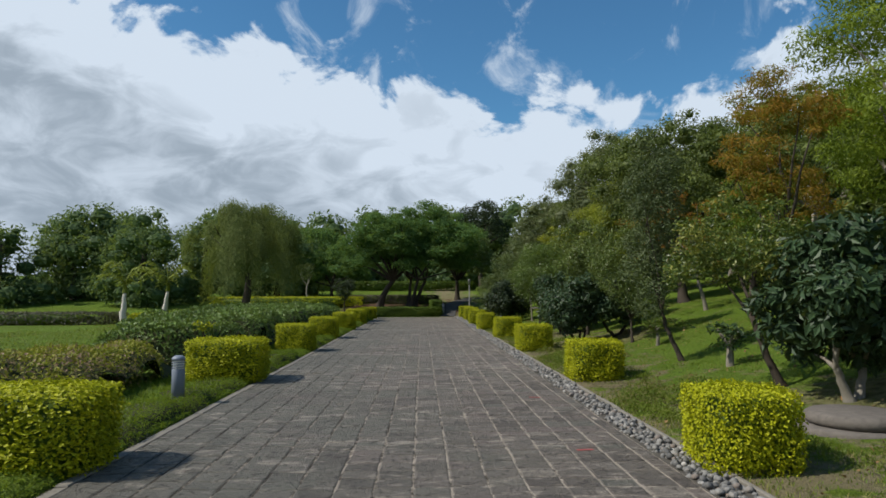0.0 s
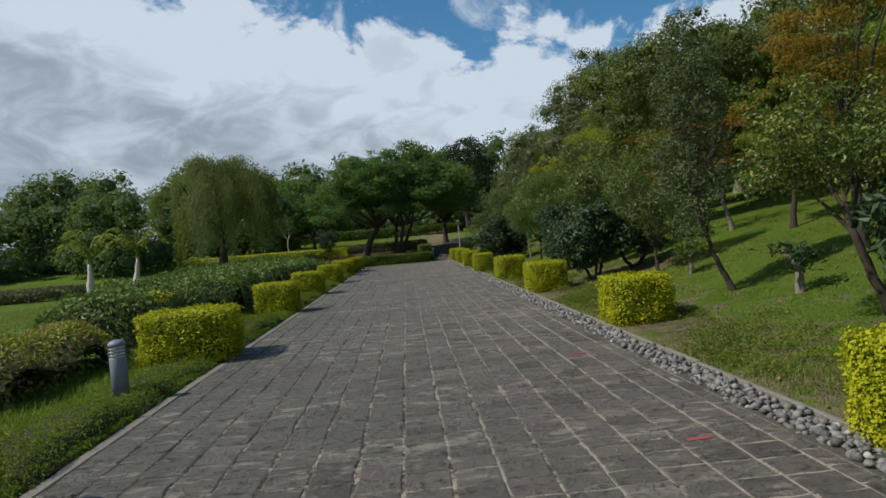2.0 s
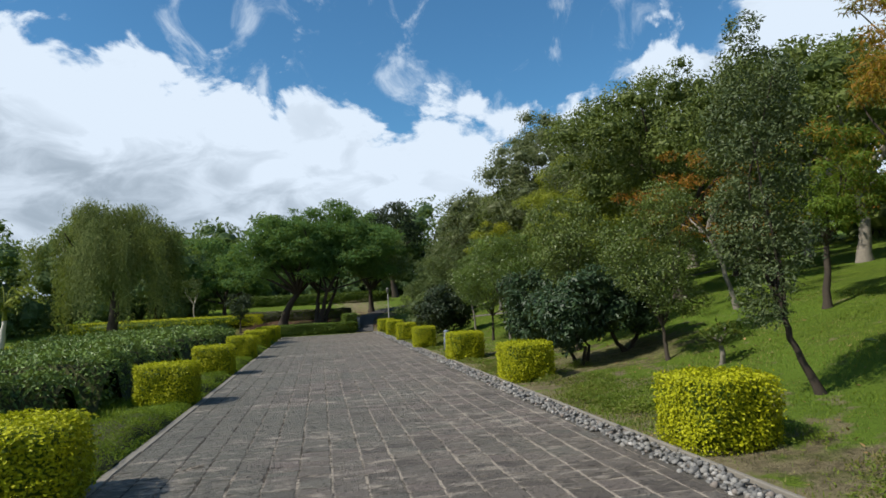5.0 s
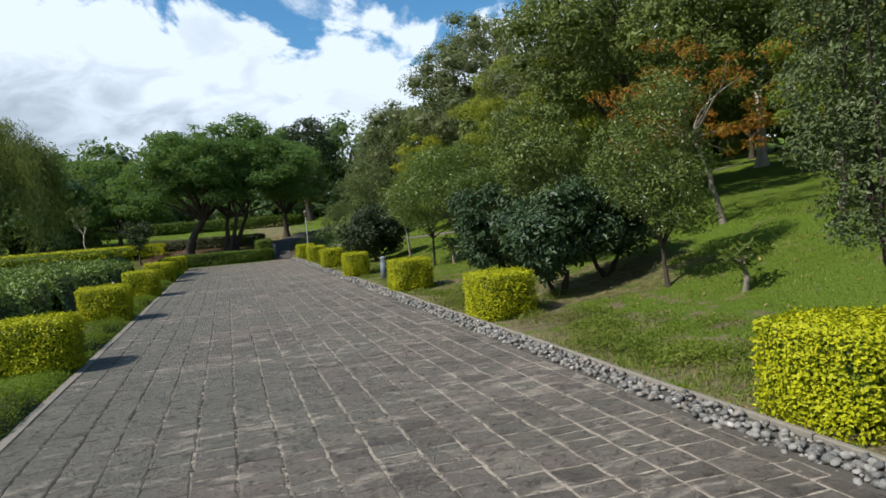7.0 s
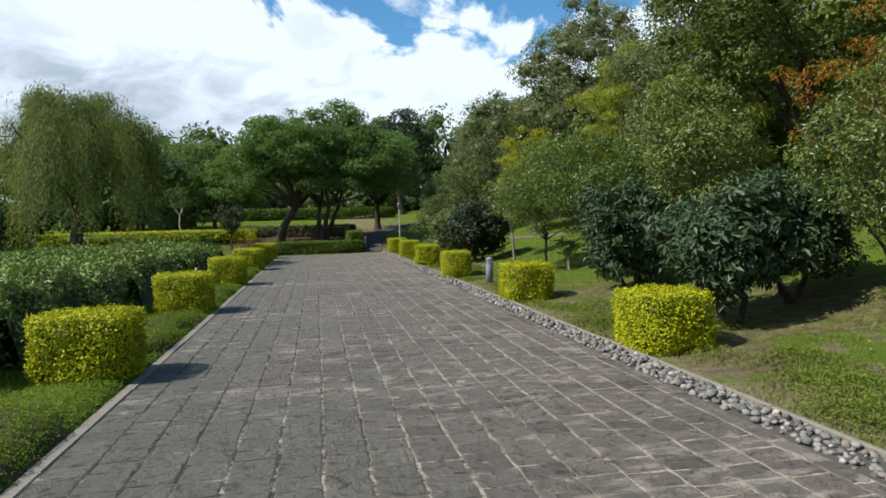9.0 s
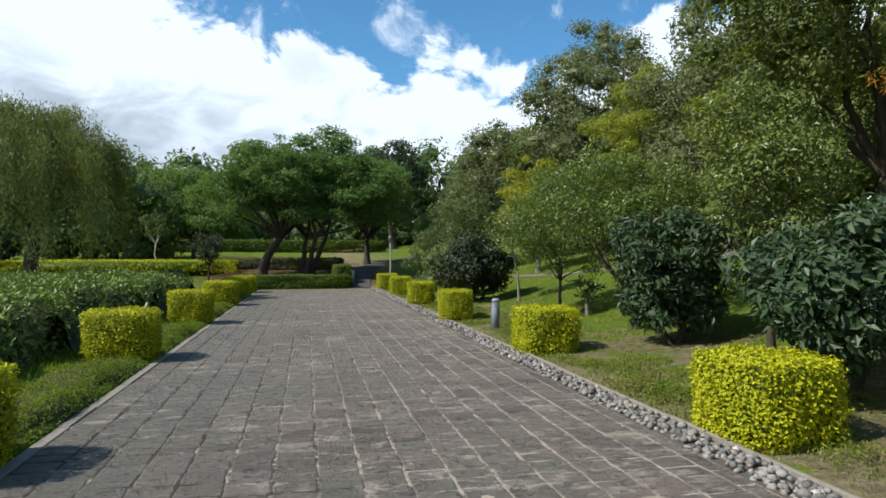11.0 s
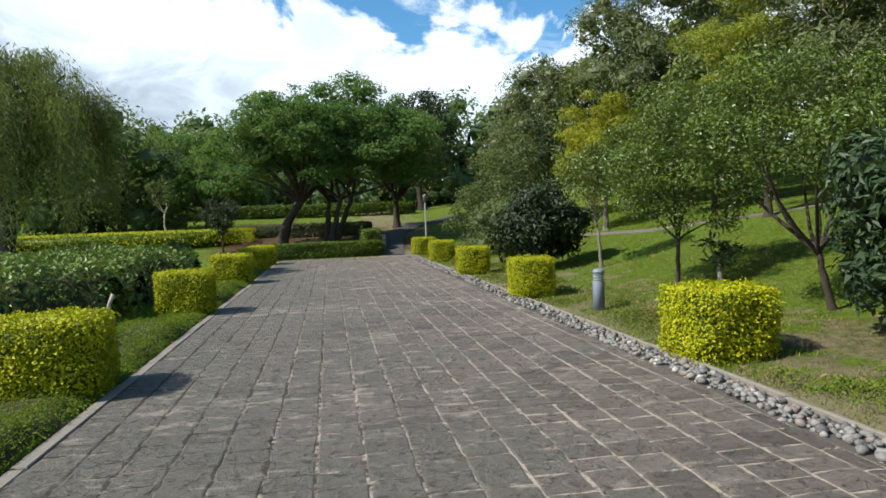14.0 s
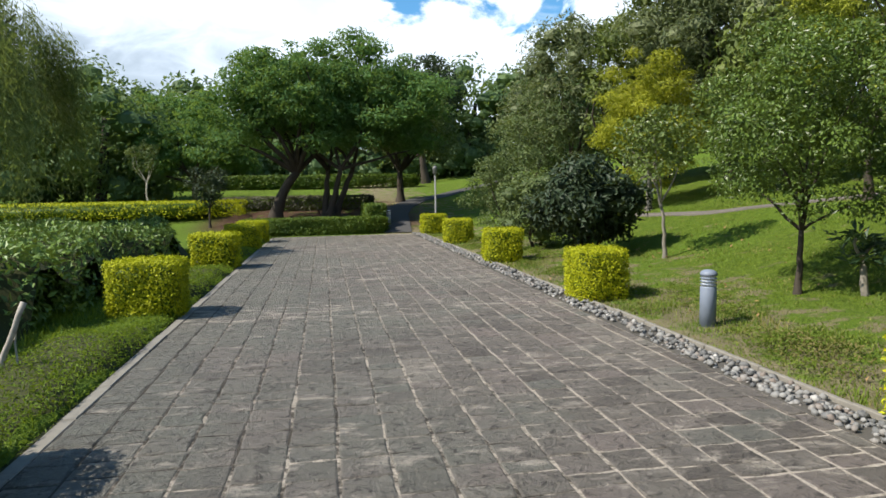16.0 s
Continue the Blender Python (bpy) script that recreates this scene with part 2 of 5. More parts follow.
def mortar_material():
    m, g = material("pale_mortar")
    pos = g.n("ShaderNodeNewGeometry").outputs["Position"]
    a, b, c = g.noise(pos, 2.2, 4.0, 0.65), g.noise(pos, 40.0, 4.0, 0.7), g.noise(pos, 14.0, 5.0, 0.7)
    side = g.n("ShaderNodeSeparateXYZ", {0: pos}).outputs[0]
    worn = g.math("ADD", g.math("MULTIPLY_ADD", c, 0.5, g.math("MULTIPLY", a, 0.5)), g.n("ShaderNodeMapRange", {0: side, 1: -2.8, 2: 2.0, 3: -0.10, 4: 0.10}).outputs[0])
    col = g.mix(g.smooth(worn, 0.43, 0.56), (0.040, 0.034, 0.028, 1), (0.34, 0.295, 0.24, 1))
    col = g.mix(g.math("MULTIPLY", g.smooth(b, 0.48, 0.66), 0.65), col, (0.085, 0.075, 0.052, 1))
    finish(g, col, 0.95, g.math("ADD", b, c), 0.9, 0.012, spec=0.2)
    return m


def stone_material(name, stops, scale=30.0):
    m, g = material(name)
    rnd = g.n("ShaderNodeObjectInfo").outputs["Random"]
    isl = g.n("ShaderNodeNewGeometry").outputs["Random Per Island"]
    pos = g.n("ShaderNodeNewGeometry").outputs["Position"]
    tone = g.math("FRACT", g.math("ADD", g.math("MULTIPLY", rnd, 5.3), isl))
    fine = g.noise(pos, scale, 5.0, 0.65)
    col = g.mix(g.math("MULTIPLY", g.smooth(fine, 0.45, 0.75), 0.45), g.ramp(tone, stops), (0.32, 0.30, 0.27, 1))
    finish(g, col, 0.75, fine, 0.35, 0.01)
    return m


def ground_material():
    m, g = material("lawn_and_soil")
    pos = g.n("ShaderNodeNewGeometry").outputs["Position"]
    xyz = g.n("ShaderNodeSeparateXYZ", {0: pos})
    fine, mid, wide = g.noise(pos, 28.0, 5.0, 0.7), g.noise(pos, 2.3, 5.0, 0.6), g.noise(pos, 0.28, 4.0, 0.55)
    tuft = g.noise(pos, 7.0, 5.0, 0.7)
    grass = g.mix(g.math("ADD", g.math("MULTIPLY", fine, 0.5), g.math("MULTIPLY", g.smooth(tuft, 0.3, 0.7), 0.5)), (0.038, 0.076, 0.007, 1), (0.172, 0.235, 0.024, 1))
    grass = g.mix(g.smooth(wide, 0.38, 0.66), grass, (0.112, 0.182, 0.019, 1))
    soil = g.mix(fine, (0.130, 0.112, 0.060, 1), (0.29, 0.250, 0.140, 1))
    near = g.n("ShaderNodeMapRange", {0: xyz.outputs[0], 1: 2.6, 2: 5.8, 3: 0.27, 4: 0.0}).outputs[0]
    side = g.n("ShaderNodeMapRange", {0: xyz.outputs[0], 1: -1.0, 2: 2.0, 3: -0.3, 4: 0.0}).outputs[0]
    patch = g.smooth(g.math("ADD", g.math("ADD", mid, near), side), 0.60, 0.74)
    beds = None
    for bx, by, br in ((5.0, 18.7, 2.1), (4.6, 22.2, 1.5), (3.2, 16.9, 0.9), (3.3, 10.9, 0.9), (5.2, 8.2, 1.3)):
        gap = g.n("ShaderNodeVectorMath", {0: pos, 1: (bx, by, 0.0)}, operation="SUBTRACT").outputs[0]
        gap = g.n("ShaderNodeVectorMath", {0: gap, 1: (1.0 / br, 1.0 / br, 0.0)}, operation="MULTIPLY").outputs[0]
        gap = g.n("ShaderNodeVectorMath", {0: gap}, operation="LENGTH").outputs["Value"]
        bare = g.smooth(g.math("ADD", g.math("SUBTRACT", 1.0, gap), g.math("MULTIPLY", g.math("SUBTRACT", mid, 0.5), 2.2)), 0.05, 0.40)
        beds = bare if beds is None else g.math("MAXIMUM", beds, bare)
    col = g.mix(patch, grass, soil)
    col = g.mix(g.math("MULTIPLY", beds, 0.72), col, g.mix(g.smooth(tuft, 0.35, 0.65), (0.105, 0.086, 0.048, 1), (0.24, 0.200, 0.115, 1)))
    far = g.math("MULTIPLY", g.smooth(xyz.outputs[1], 44.5, 46.0), g.smooth(g.math("MULTIPLY_ADD", xyz.outputs[1], -0.09, g.math("MULTIPLY_ADD", mid, 2.0, 4.2)), 0.3, 0.7))
    far = g.math("MULTIPLY", far, g.math("MULTIPLY", g.smooth(xyz.outputs[0], -6.5, -4.5), g.smooth(xyz.outputs[0], 4.0, 2.0)))
    col = g.mix(far, col, g.mix(fine, (0.045, 0.026, 0.016, 1), (0.13, 0.07, 0.045, 1)))
    finish(g, col, 0.95, g.math("ADD", fine, g.math("MULTIPLY", tuft, 1.6)), 1.0, 0.05, spec=0.15)
    return m


def plain_material(name, a, b, rough=0.6, scale=14.0, bump=0.15, metallic=0.0):
    m, g = material(name)
    pos = g.n("ShaderNodeTexCoord").outputs["Object"]
    f = g.noise(pos, scale, 5.0, 0.65)
    finish(g, g.mix(f, a + (1,), b + (1,)), g.math("MULTIPLY_ADD", f, 0.25, rough - 0.12), f, bump, 0.01, metallic)
    return m


mat_slab, mat_mortar, mat_ground = slab_material(), mortar_material(), ground_material()
mat_pebble = stone_material("river_pebble", [(0.0, (0.075, 0.075, 0.073)), (0.4, (0.15, 0.147, 0.139)), (0.75, (0.24, 0.232, 0.215)), (0.90, (0.17, 0.135, 0.11)), (0.95, (0.22, 0.21, 0.19)), (1.0, (0.44, 0.42, 0.39))])
mat_kerb = plain_material("weathered_concrete", (0.115, 0.104, 0.086), (0.27, 0.247, 0.205), 0.9, 18.0, 0.4)
mat_plinth = plain_material("weathered_basalt", (0.050, 0.044, 0.038), (0.20, 0.175, 0.150), 0.9, 11.0, 0.9)
mat_bollard = plain_material("blue_grey_enamel", (0.13, 0.155, 0.20), (0.21, 0.24, 0.29), 0.5, 6.0, 0.1)
mat_lens = plain_material("frosted_lamp_glass", (0.62, 0.62, 0.60), (0.78, 0.78, 0.75), 0.35)
mat_stake = plain_material("bleached_wood", (0.22, 0.19, 0.15), (0.48, 0.44, 0.38), 0.9, 25.0, 0.4)
mat_pole = plain_material("grey_galvanised_steel", (0.12, 0.12, 0.115), (0.22, 0.22, 0.21), 0.7, 8.0, 0.1, 0.0)
mat_asphalt = plain_material("dark_worn_asphalt", (0.035, 0.033, 0.032), (0.085, 0.080, 0.075), 0.9, 30.0, 0.4)
mat_gravel = plain_material("dark_earthy_grit", (0.030, 0.027, 0.022), (0.125, 0.112, 0.092), 0.95, 45.0, 0.7)
mat_paint = plain_material("red_road_paint", (0.24, 0.05, 0.05), (0.36, 0.10, 0.09), 0.85, 40.0)
# Twig colour taken near black, with the shade inside the planting in it.
mat_shade_twig = bark_material("shaded_twigs", (0.022, 0.026, 0.008), (0.065, 0.070, 0.022), 14.0)
mat_litter = leaf_material("dry_leaf", (0.16, 0.09, 0.04), (0.38, 0.24, 0.11), glow=0.1, rough=0.8)


# ---- building helpers ----


def raw_mesh(name, verts, faces, mats, smooth=False, index=None):
    """A mesh from arrays: verts (n, 3), faces (m, k) with one k."""
    me = bpy.data.meshes.new(name)
    verts, faces = np.asarray(verts, np.float32), np.asarray(faces, np.int32)
    m, k = faces.shape
    me.vertices.add(len(verts))
    me.vertices.foreach_set("co", verts.ravel())
    me.loops.add(m * k)
    me.loops.foreach_set("vertex_index", faces.ravel())
    me.polygons.add(m)
    me.polygons.foreach_set("loop_start", np.arange(0, m * k, k, dtype=np.int32))
    me.polygons.foreach_set("use_smooth", np.full(m, smooth))
    if index is not None:
        me.polygons.foreach_set("material_index", np.asarray(index, np.int32))
    for mt in mats if isinstance(mats, (list, tuple)) else [mats]:
        me.materials.append(mt)
    me.update(calc_edges=True)
    return me


def piece(name, me, parent=None, at=None, label=""):
    ob = new(name, me)
    if parent is not None:
        ob.parent = parent
    if at is not None:
        ob.matrix_basis = at
    if label:
        ob["label"] = label
    return ob


def thing(name, x, y, z, label, category, group="", rz=0.0):
    ob = new(name)
    ob.empty_display_size = 0.1
    ob.matrix_basis = pose(x, y, z, 0, 0, rz)
    return tagged(ob, label, category, group)


def unit(v):
    return v / np.maximum(np.linalg.norm(v, axis=-1, keepdims=True), 1e-9)


def leaves(P, N, length, width, r, droop=0.0, curl=0.12):
    """Verts and quads of one folded leaf at each point, lying roughly across its normal."""
    n = len(P)
    t = unit(np.cross(N, r.normal(size=(n, 3))))
    u = unit(t + N * r.uniform(-0.1, 0.7, (n, 1)) + np.array([0, 0, -droop]))
    s = unit(np.cross(u, N))
    k = unit(np.cross(s, u))
    L = (length * r.uniform(0.65, 1.3, n))[:, None]
    W = L * width / length * 0.5
    v = np.stack([P, P + u * L * 0.45 + s * W + k * L * curl, P + u * L, P + u * L * 0.45 - s * W + k * L * curl], 1)
    return v.reshape(-1, 3), np.arange(4 * n).reshape(n, 4)


def join(parts):
    vs, fs, off = [], [], 0
    for v, f in parts:
        vs.append(v)
        fs.append(np.asarray(f) + off)
        off += len(v)
    return np.concatenate(vs), np.concatenate(fs)


def ball(c, rad, seg=8, rings=5, r=None, rough=0.0):
    """A small lumpy ball in quads."""
    th, ph = np.linspace(0, 2 * np.pi, seg, endpoint=False), np.linspace(0.12, np.pi - 0.12, rings)
    d = np.stack([np.outer(np.sin(ph), np.cos(th)), np.outer(np.sin(ph), np.sin(th)), np.outer(np.cos(ph), np.ones(seg))], -1).reshape(-1, 3)
    if r is not None and rough:
        d = d * (1 + r.uniform(-rough, rough, (len(d), 1)))
    f = [[i * seg + j, (i + 1) * seg + j, (i + 1) * seg + (j + 1) % seg, i * seg + (j + 1) % seg] for i in range(rings - 1) for j in range(seg)]
    for i in (0, rings - 1):
        ring = [i * seg + j for j in range(seg)]
        if i:
            ring = ring[::-1]
        for j in range(1, seg - 2, 2):
            f.append([ring[0], ring[j], ring[j + 1], ring[j + 2]])
    return np.asarray(c) + d * np.asarray(rad), np.array(f)


def tube(pts, radii, seg=8, r=None, rough=0.06):
    """A tapered limb along points, in quads, closed at the tip."""
    pts = np.asarray(pts, float)
    tan = unit(np.gradient(pts, axis=0))
    a = np.array([1.0, 0.2, 0.1])
    vs = []
    for p, t, rad in zip(pts, tan, radii):
        s = unit(np.cross(t, a))
        q = np.cross(t, s)
        th = np.linspace(0, 2 * np.pi, seg, endpoint=False)
        k = rad * (1 + (r.uniform(-rough, rough, seg) if r is not None else 0))
        vs.append(p + np.outer(np.cos(th) * k, s) + np.outer(np.sin(th) * k, q))
    f = [[i * seg + j, i * seg + (j + 1) % seg, (i + 1) * seg + (j + 1) % seg, (i + 1) * seg + j] for i in range(len(pts) - 1) for j in range(seg)]
    e = (len(pts) - 1) * seg
    f += [[e, e + j, e + j + 1, e + j + 2] for j in range(1, seg - 2, 2)]
    return np.concatenate(vs), np.array(f)


def bend(a, b, sag, r, n=6):
    """A curved line from a to b."""
    a, b = np.asarray(a, float), np.asarray(b, float)
    s = np.linspace(0, 1, n)[:, None]
    off = r.normal(size=3) * sag * np.linalg.norm(b - a)
    off[2] = abs(off[2]) * 0.4
    return a + (b - a) * s + off * np.sin(np.pi * s) + r.normal(size=(n, 3)) * 0.012 * np.linalg.norm(b - a) * np.sin(np.pi * s)


def clump_leaves(clumps, count, length, width, r, droop=0.0, shell=(0.72, 1.08), core=0.6, up=0.35):
    """Leaves over a set of clumps (x, y, z, rx, ry, rz), none deep inside another clump."""
    C = np.asarray(clumps, float)
    area = C[:, 3] * C[:, 4] + C[:, 5] * C[:, 3]
    which = r.choice(len(C), count, p=area / area.sum())
    d = unit(r.normal(size=(count, 3)) + np.array([0, 0, 0.12]))
    P = C[which, :3] + d * C[which, 3:] * r.uniform(shell[0], shell[1], (count, 1))
    keep = np.ones(count, bool)
    for i, c in enumerate(C):
        inside = (((P - c[:3]) / c[3:]) ** 2).sum(1) < 0.5
        keep &= ~(inside & (which != i))
    P, d = P[keep], d[keep]
    N = unit(d + r.normal(size=d.shape) * 0.48 + np.array([0, 0, up]))
    parts = [leaves(P, N, length, width, r, droop)]
    if core:
        parts += [ball(c[:3], c[3:] * core, 7, 5, r, 0.12) for c in C]
    return join(parts)


def make_clumps(centre, rad, n, size, r, bottom=-0.75, flatten=0.8, inner=0.45):
    """Clump places through an envelope, most of them towards its skin."""
    out = []
    while len(out) < n:
        d = unit(r.normal(size=3))
        if d[2] < bottom:
            continue
        k = r.uniform(inner, 0.96)
        s = size * r.uniform(0.5, 1.35)
        out.append([*(np.asarray(centre) + d * np.asarray(rad) * k), s * r.uniform(0.9, 1.25), s * r.uniform(0.9, 1.25), s * flatten])
    return out


def tree(name, x, y, z, label, height, fork, rad, n, size, count, leaf, width, mat, bark, girth=0.08, lean=(0, 0), seed=1, stems=1, limbs=6, bottom=-0.75, flatten=0.8, droop=0.1, category="tree", core=0.6, inner=0.45, shell=(0.72, 1.08), group="", spread=0.5):
    """A tree: stems that fork at a height, limbs into the crown, a crown of clumped leaves."""
    r = np.random.default_rng(seed)
    n, size = int(n * 1.3), size * 0.8
    ob = thing(name, x, y, z - 0.04, label, category, group)
    rx, ry, rz = rad
    top = np.array([lean[0], lean[1], fork])
    centre = np.array([lean[0] * 1.3, lean[1] * 1.3, height - rz])
    clumps = make_clumps(centre, (rx - size * 0.6, ry - size * 0.6, rz - size * 0.5), n, size, r, bottom, flatten, inner)
    forks, trunks = [], []
    for s in range(stems):
        a = 2 * np.pi * s / stems + 0.5
        foot = np.array([math.cos(a), math.sin(a), 0]) * (girth * 1.5 if stems > 1 else 0)
        head = top + np.array([math.cos(a), math.sin(a), 0]) * (spread if stems > 1 else 0)
        line = bend(foot, head, 0.025, r, 8)
        radii = np.linspace(girth, girth * 0.62, 8)
        radii[0] *= 1.45
        radii[1] *= 1.1
        forks.append(head)
        trunks.append(piece("trunk", raw_mesh("trunk", *tube(line, radii, 10, r, 0.1), bark, True), ob))
    order = sorted(range(len(clumps)), key=lambda i: clumps[i][2])[:: max(1, len(clumps) // limbs)][:limbs]
    for i in order:
        f = forks[i % len(forks)]
        line = bend(f - np.array([0, 0, 0.03]), clumps[i][:3], 0.09, r, 6)
        piece("limb", raw_mesh("limb", *tube(line, np.linspace(girth * 0.5, girth * 0.09, 6), 7, r, 0.08), bark, True), trunks[i % len(trunks)])
    piece("crown", raw_mesh("crown", *clump_leaves(clumps, count, leaf, width, r, droop, shell, core), mat), ob)
    return ob


def ground_z(x, y):
    """The lie of the land: flat round the path, a bank on the right, rising beyond the end."""
    x, y = np.asarray(x, float), np.asarray(y, float)
    bank = np.interp(x, [2.62, 3.4, 5.3, 8, 10, 15, 22, 45, 90], [0.0, 0.03, 0.25, 1.0, 1.45, 2.3, 3.3, 6.0, 7.0])
    far = np.interp(y, [44.6, 46, 64, 90, 130], [0.0, 0.32, 2.0, 4.0, 5.0])
    left = np.interp(-x, [2.76, 2.80, 2.92, 3.3, 3.7, 9, 40], [0.0, 0.03, 0.07, 0.07, 0.03, 0.02, 0.0])
    z = np.hypot(bank, far) + left
    z = z + 0.02 * np.sin(x * 1.7 + y * 0.6) * np.clip((np.abs(x) - 3) / 3, 0, 1)
    path = (x > -2.76) & (x < 2.64) & (y < 44.4)
    return np.where(path, -0.07, z)


def gz(x, y):
    return float(ground_z(x, y))


# ---- ground, paving, kerbs ----
def build_ground():
    xs = np.concatenate([-np.geomspace(700, 14, 22), np.arange(-13, -3.4, 0.5), [-3.3, -3.1, -2.92, -2.80, -2.77, -2.755], np.arange(-2.3, 2.4, 0.8), [2.625, 2.645, 2.9, 3.2], np.arange(3.5, 16, 0.45), np.geomspace(16.5, 700, 24)])
    ys = np.concatenate([-np.geomspace(500, 16, 12), np.arange(-15, 44, 0.6), [44.39, 44.41, 44.6, 45], np.arange(45.5, 70, 0.7), np.geomspace(71, 900, 26)])
    X, Y = np.meshgrid(xs, ys)
    Z = ground_z(X, Y)
    nx, ny = len(xs), len(ys)
    i = np.arange(nx * ny).reshape(ny, nx)
    f = np.stack([i[:-1, :-1], i[:-1, 1:], i[1:, 1:], i[1:, :-1]], -1).reshape(-1, 4)
    ob = new("ground", raw_mesh("ground", np.stack([X, Y, Z], -1).reshape(-1, 3), f, mat_ground, True))
    tagged(ob, "mown green lawn with bare brown soil patches rising to a bank", "lawn", kind="structure")


def box(a, b, bevel=0.006):
    """A box with a bevelled upper rim, in quads."""
    (x0, y0, z0), (x1, y1, z1) = a, b
    k = bevel
    v = np.array([[x0, y0, z0], [x1, y0, z0], [x1, y1, z0], [x0, y1, z0], [x0, y0, z1 - k], [x1, y0, z1 - k], [x1, y1, z1 - k], [x0, y1, z1 - k],
                  [x0 + k, y0 + k, z1], [x1 - k, y0 + k, z1], [x1 - k, y1 - k, z1], [x0 + k, y1 - k, z1]], float)
    f = [[8, 9, 10, 11]]
    for b0 in (0, 4):
        f += [[b0 + i, b0 + (i + 1) % 4, b0 + 4 + (i + 1) % 4, b0 + 4 + i] for i in range(4)]
    return v, np.array(f)


LEFT, RIGHT, END = -2.705, 2.085, 44.2
build_ground()
pavement = new("pavement", raw_mesh("pavement", *box((LEFT - 0.02, -14, -0.09), (2.57, END, -0.0065), 0.003), mat_mortar))
tagged(pavement, "mortar bed of the broad grey stone walk", "walkway", kind="structure")


def edging(name, x0, x1, z0, z1, label):
    ob = tagged(new(name), label, "kerb", kind="structure")
    r, y = np.random.default_rng(3), -14.0
    meshes = [raw_mesh("kerb_stone", *box((0, 0.004, 0), (x1 - x0, ln - 0.004, z1 - z0), 0.008), mat_kerb) for ln in (0.8, 1.0, 1.2)]
    while y < END - 1.2:
        i = int(r.integers(3))
        piece("kerb_stone", meshes[i], ob, pose(x0 + r.normal() * 0.004, y, z0 + r.normal() * 0.003, 0, 0, r.normal() * 0.15))
        y += (0.8, 1.0, 1.2)[i]


edging("kerb_left", LEFT - 0.04, LEFT + 0.066, -0.08, 0.003, "pale weathered concrete edging of the stone walk")
edging("kerb_right", 2.565, 2.61, -0.08, 0.035, "thin pale concrete edging beside the pebble strip")


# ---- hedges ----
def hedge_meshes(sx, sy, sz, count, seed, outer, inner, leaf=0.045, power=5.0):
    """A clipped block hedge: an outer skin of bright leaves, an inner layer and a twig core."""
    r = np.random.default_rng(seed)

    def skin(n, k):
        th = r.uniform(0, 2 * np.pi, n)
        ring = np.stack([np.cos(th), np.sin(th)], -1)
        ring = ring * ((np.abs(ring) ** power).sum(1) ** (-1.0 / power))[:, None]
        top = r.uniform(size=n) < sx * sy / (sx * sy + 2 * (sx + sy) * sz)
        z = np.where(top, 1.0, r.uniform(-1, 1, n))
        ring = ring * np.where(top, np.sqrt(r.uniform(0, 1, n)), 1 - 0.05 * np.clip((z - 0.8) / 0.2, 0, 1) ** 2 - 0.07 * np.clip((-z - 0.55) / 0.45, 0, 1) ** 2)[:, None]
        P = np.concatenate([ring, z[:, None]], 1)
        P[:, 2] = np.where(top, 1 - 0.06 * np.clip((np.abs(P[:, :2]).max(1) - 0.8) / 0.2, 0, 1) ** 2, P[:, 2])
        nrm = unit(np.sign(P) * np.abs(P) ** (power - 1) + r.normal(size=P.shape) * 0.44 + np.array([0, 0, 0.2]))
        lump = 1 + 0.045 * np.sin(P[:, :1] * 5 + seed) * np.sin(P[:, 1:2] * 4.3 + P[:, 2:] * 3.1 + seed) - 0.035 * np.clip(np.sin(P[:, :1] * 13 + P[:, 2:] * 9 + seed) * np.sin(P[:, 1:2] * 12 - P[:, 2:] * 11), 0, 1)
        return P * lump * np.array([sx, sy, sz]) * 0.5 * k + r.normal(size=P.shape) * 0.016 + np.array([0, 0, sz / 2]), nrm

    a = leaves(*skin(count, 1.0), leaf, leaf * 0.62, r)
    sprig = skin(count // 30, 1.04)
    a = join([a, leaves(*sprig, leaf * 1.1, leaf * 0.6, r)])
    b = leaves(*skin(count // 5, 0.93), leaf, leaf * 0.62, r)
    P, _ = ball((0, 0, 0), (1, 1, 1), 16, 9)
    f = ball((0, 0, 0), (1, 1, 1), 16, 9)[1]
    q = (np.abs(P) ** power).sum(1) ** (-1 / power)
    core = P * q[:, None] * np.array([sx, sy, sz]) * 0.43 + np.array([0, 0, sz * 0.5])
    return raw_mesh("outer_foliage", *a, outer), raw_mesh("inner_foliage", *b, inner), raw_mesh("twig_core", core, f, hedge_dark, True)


def hedge(name, x, y, sx, sy, sz, count, seed, label, outer, inner, leaf=0.045, group="", z=None, rz=0.0, category="hedge"):
    ob = thing(name, x, y, (gz(x, y) if z is None else z) - 0.02, label, category, group, rz)
    for m in hedge_meshes(sx, sy, sz, count, seed, outer, inner, leaf):
        piece(m.name.split(".")[0], m, ob)
    return ob


r_h = np.random.default_rng(21)
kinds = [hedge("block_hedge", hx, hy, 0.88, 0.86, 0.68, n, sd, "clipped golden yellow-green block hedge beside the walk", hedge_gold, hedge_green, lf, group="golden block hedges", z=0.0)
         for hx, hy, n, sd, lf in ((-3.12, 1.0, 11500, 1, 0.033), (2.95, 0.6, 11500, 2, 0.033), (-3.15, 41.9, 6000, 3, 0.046))]
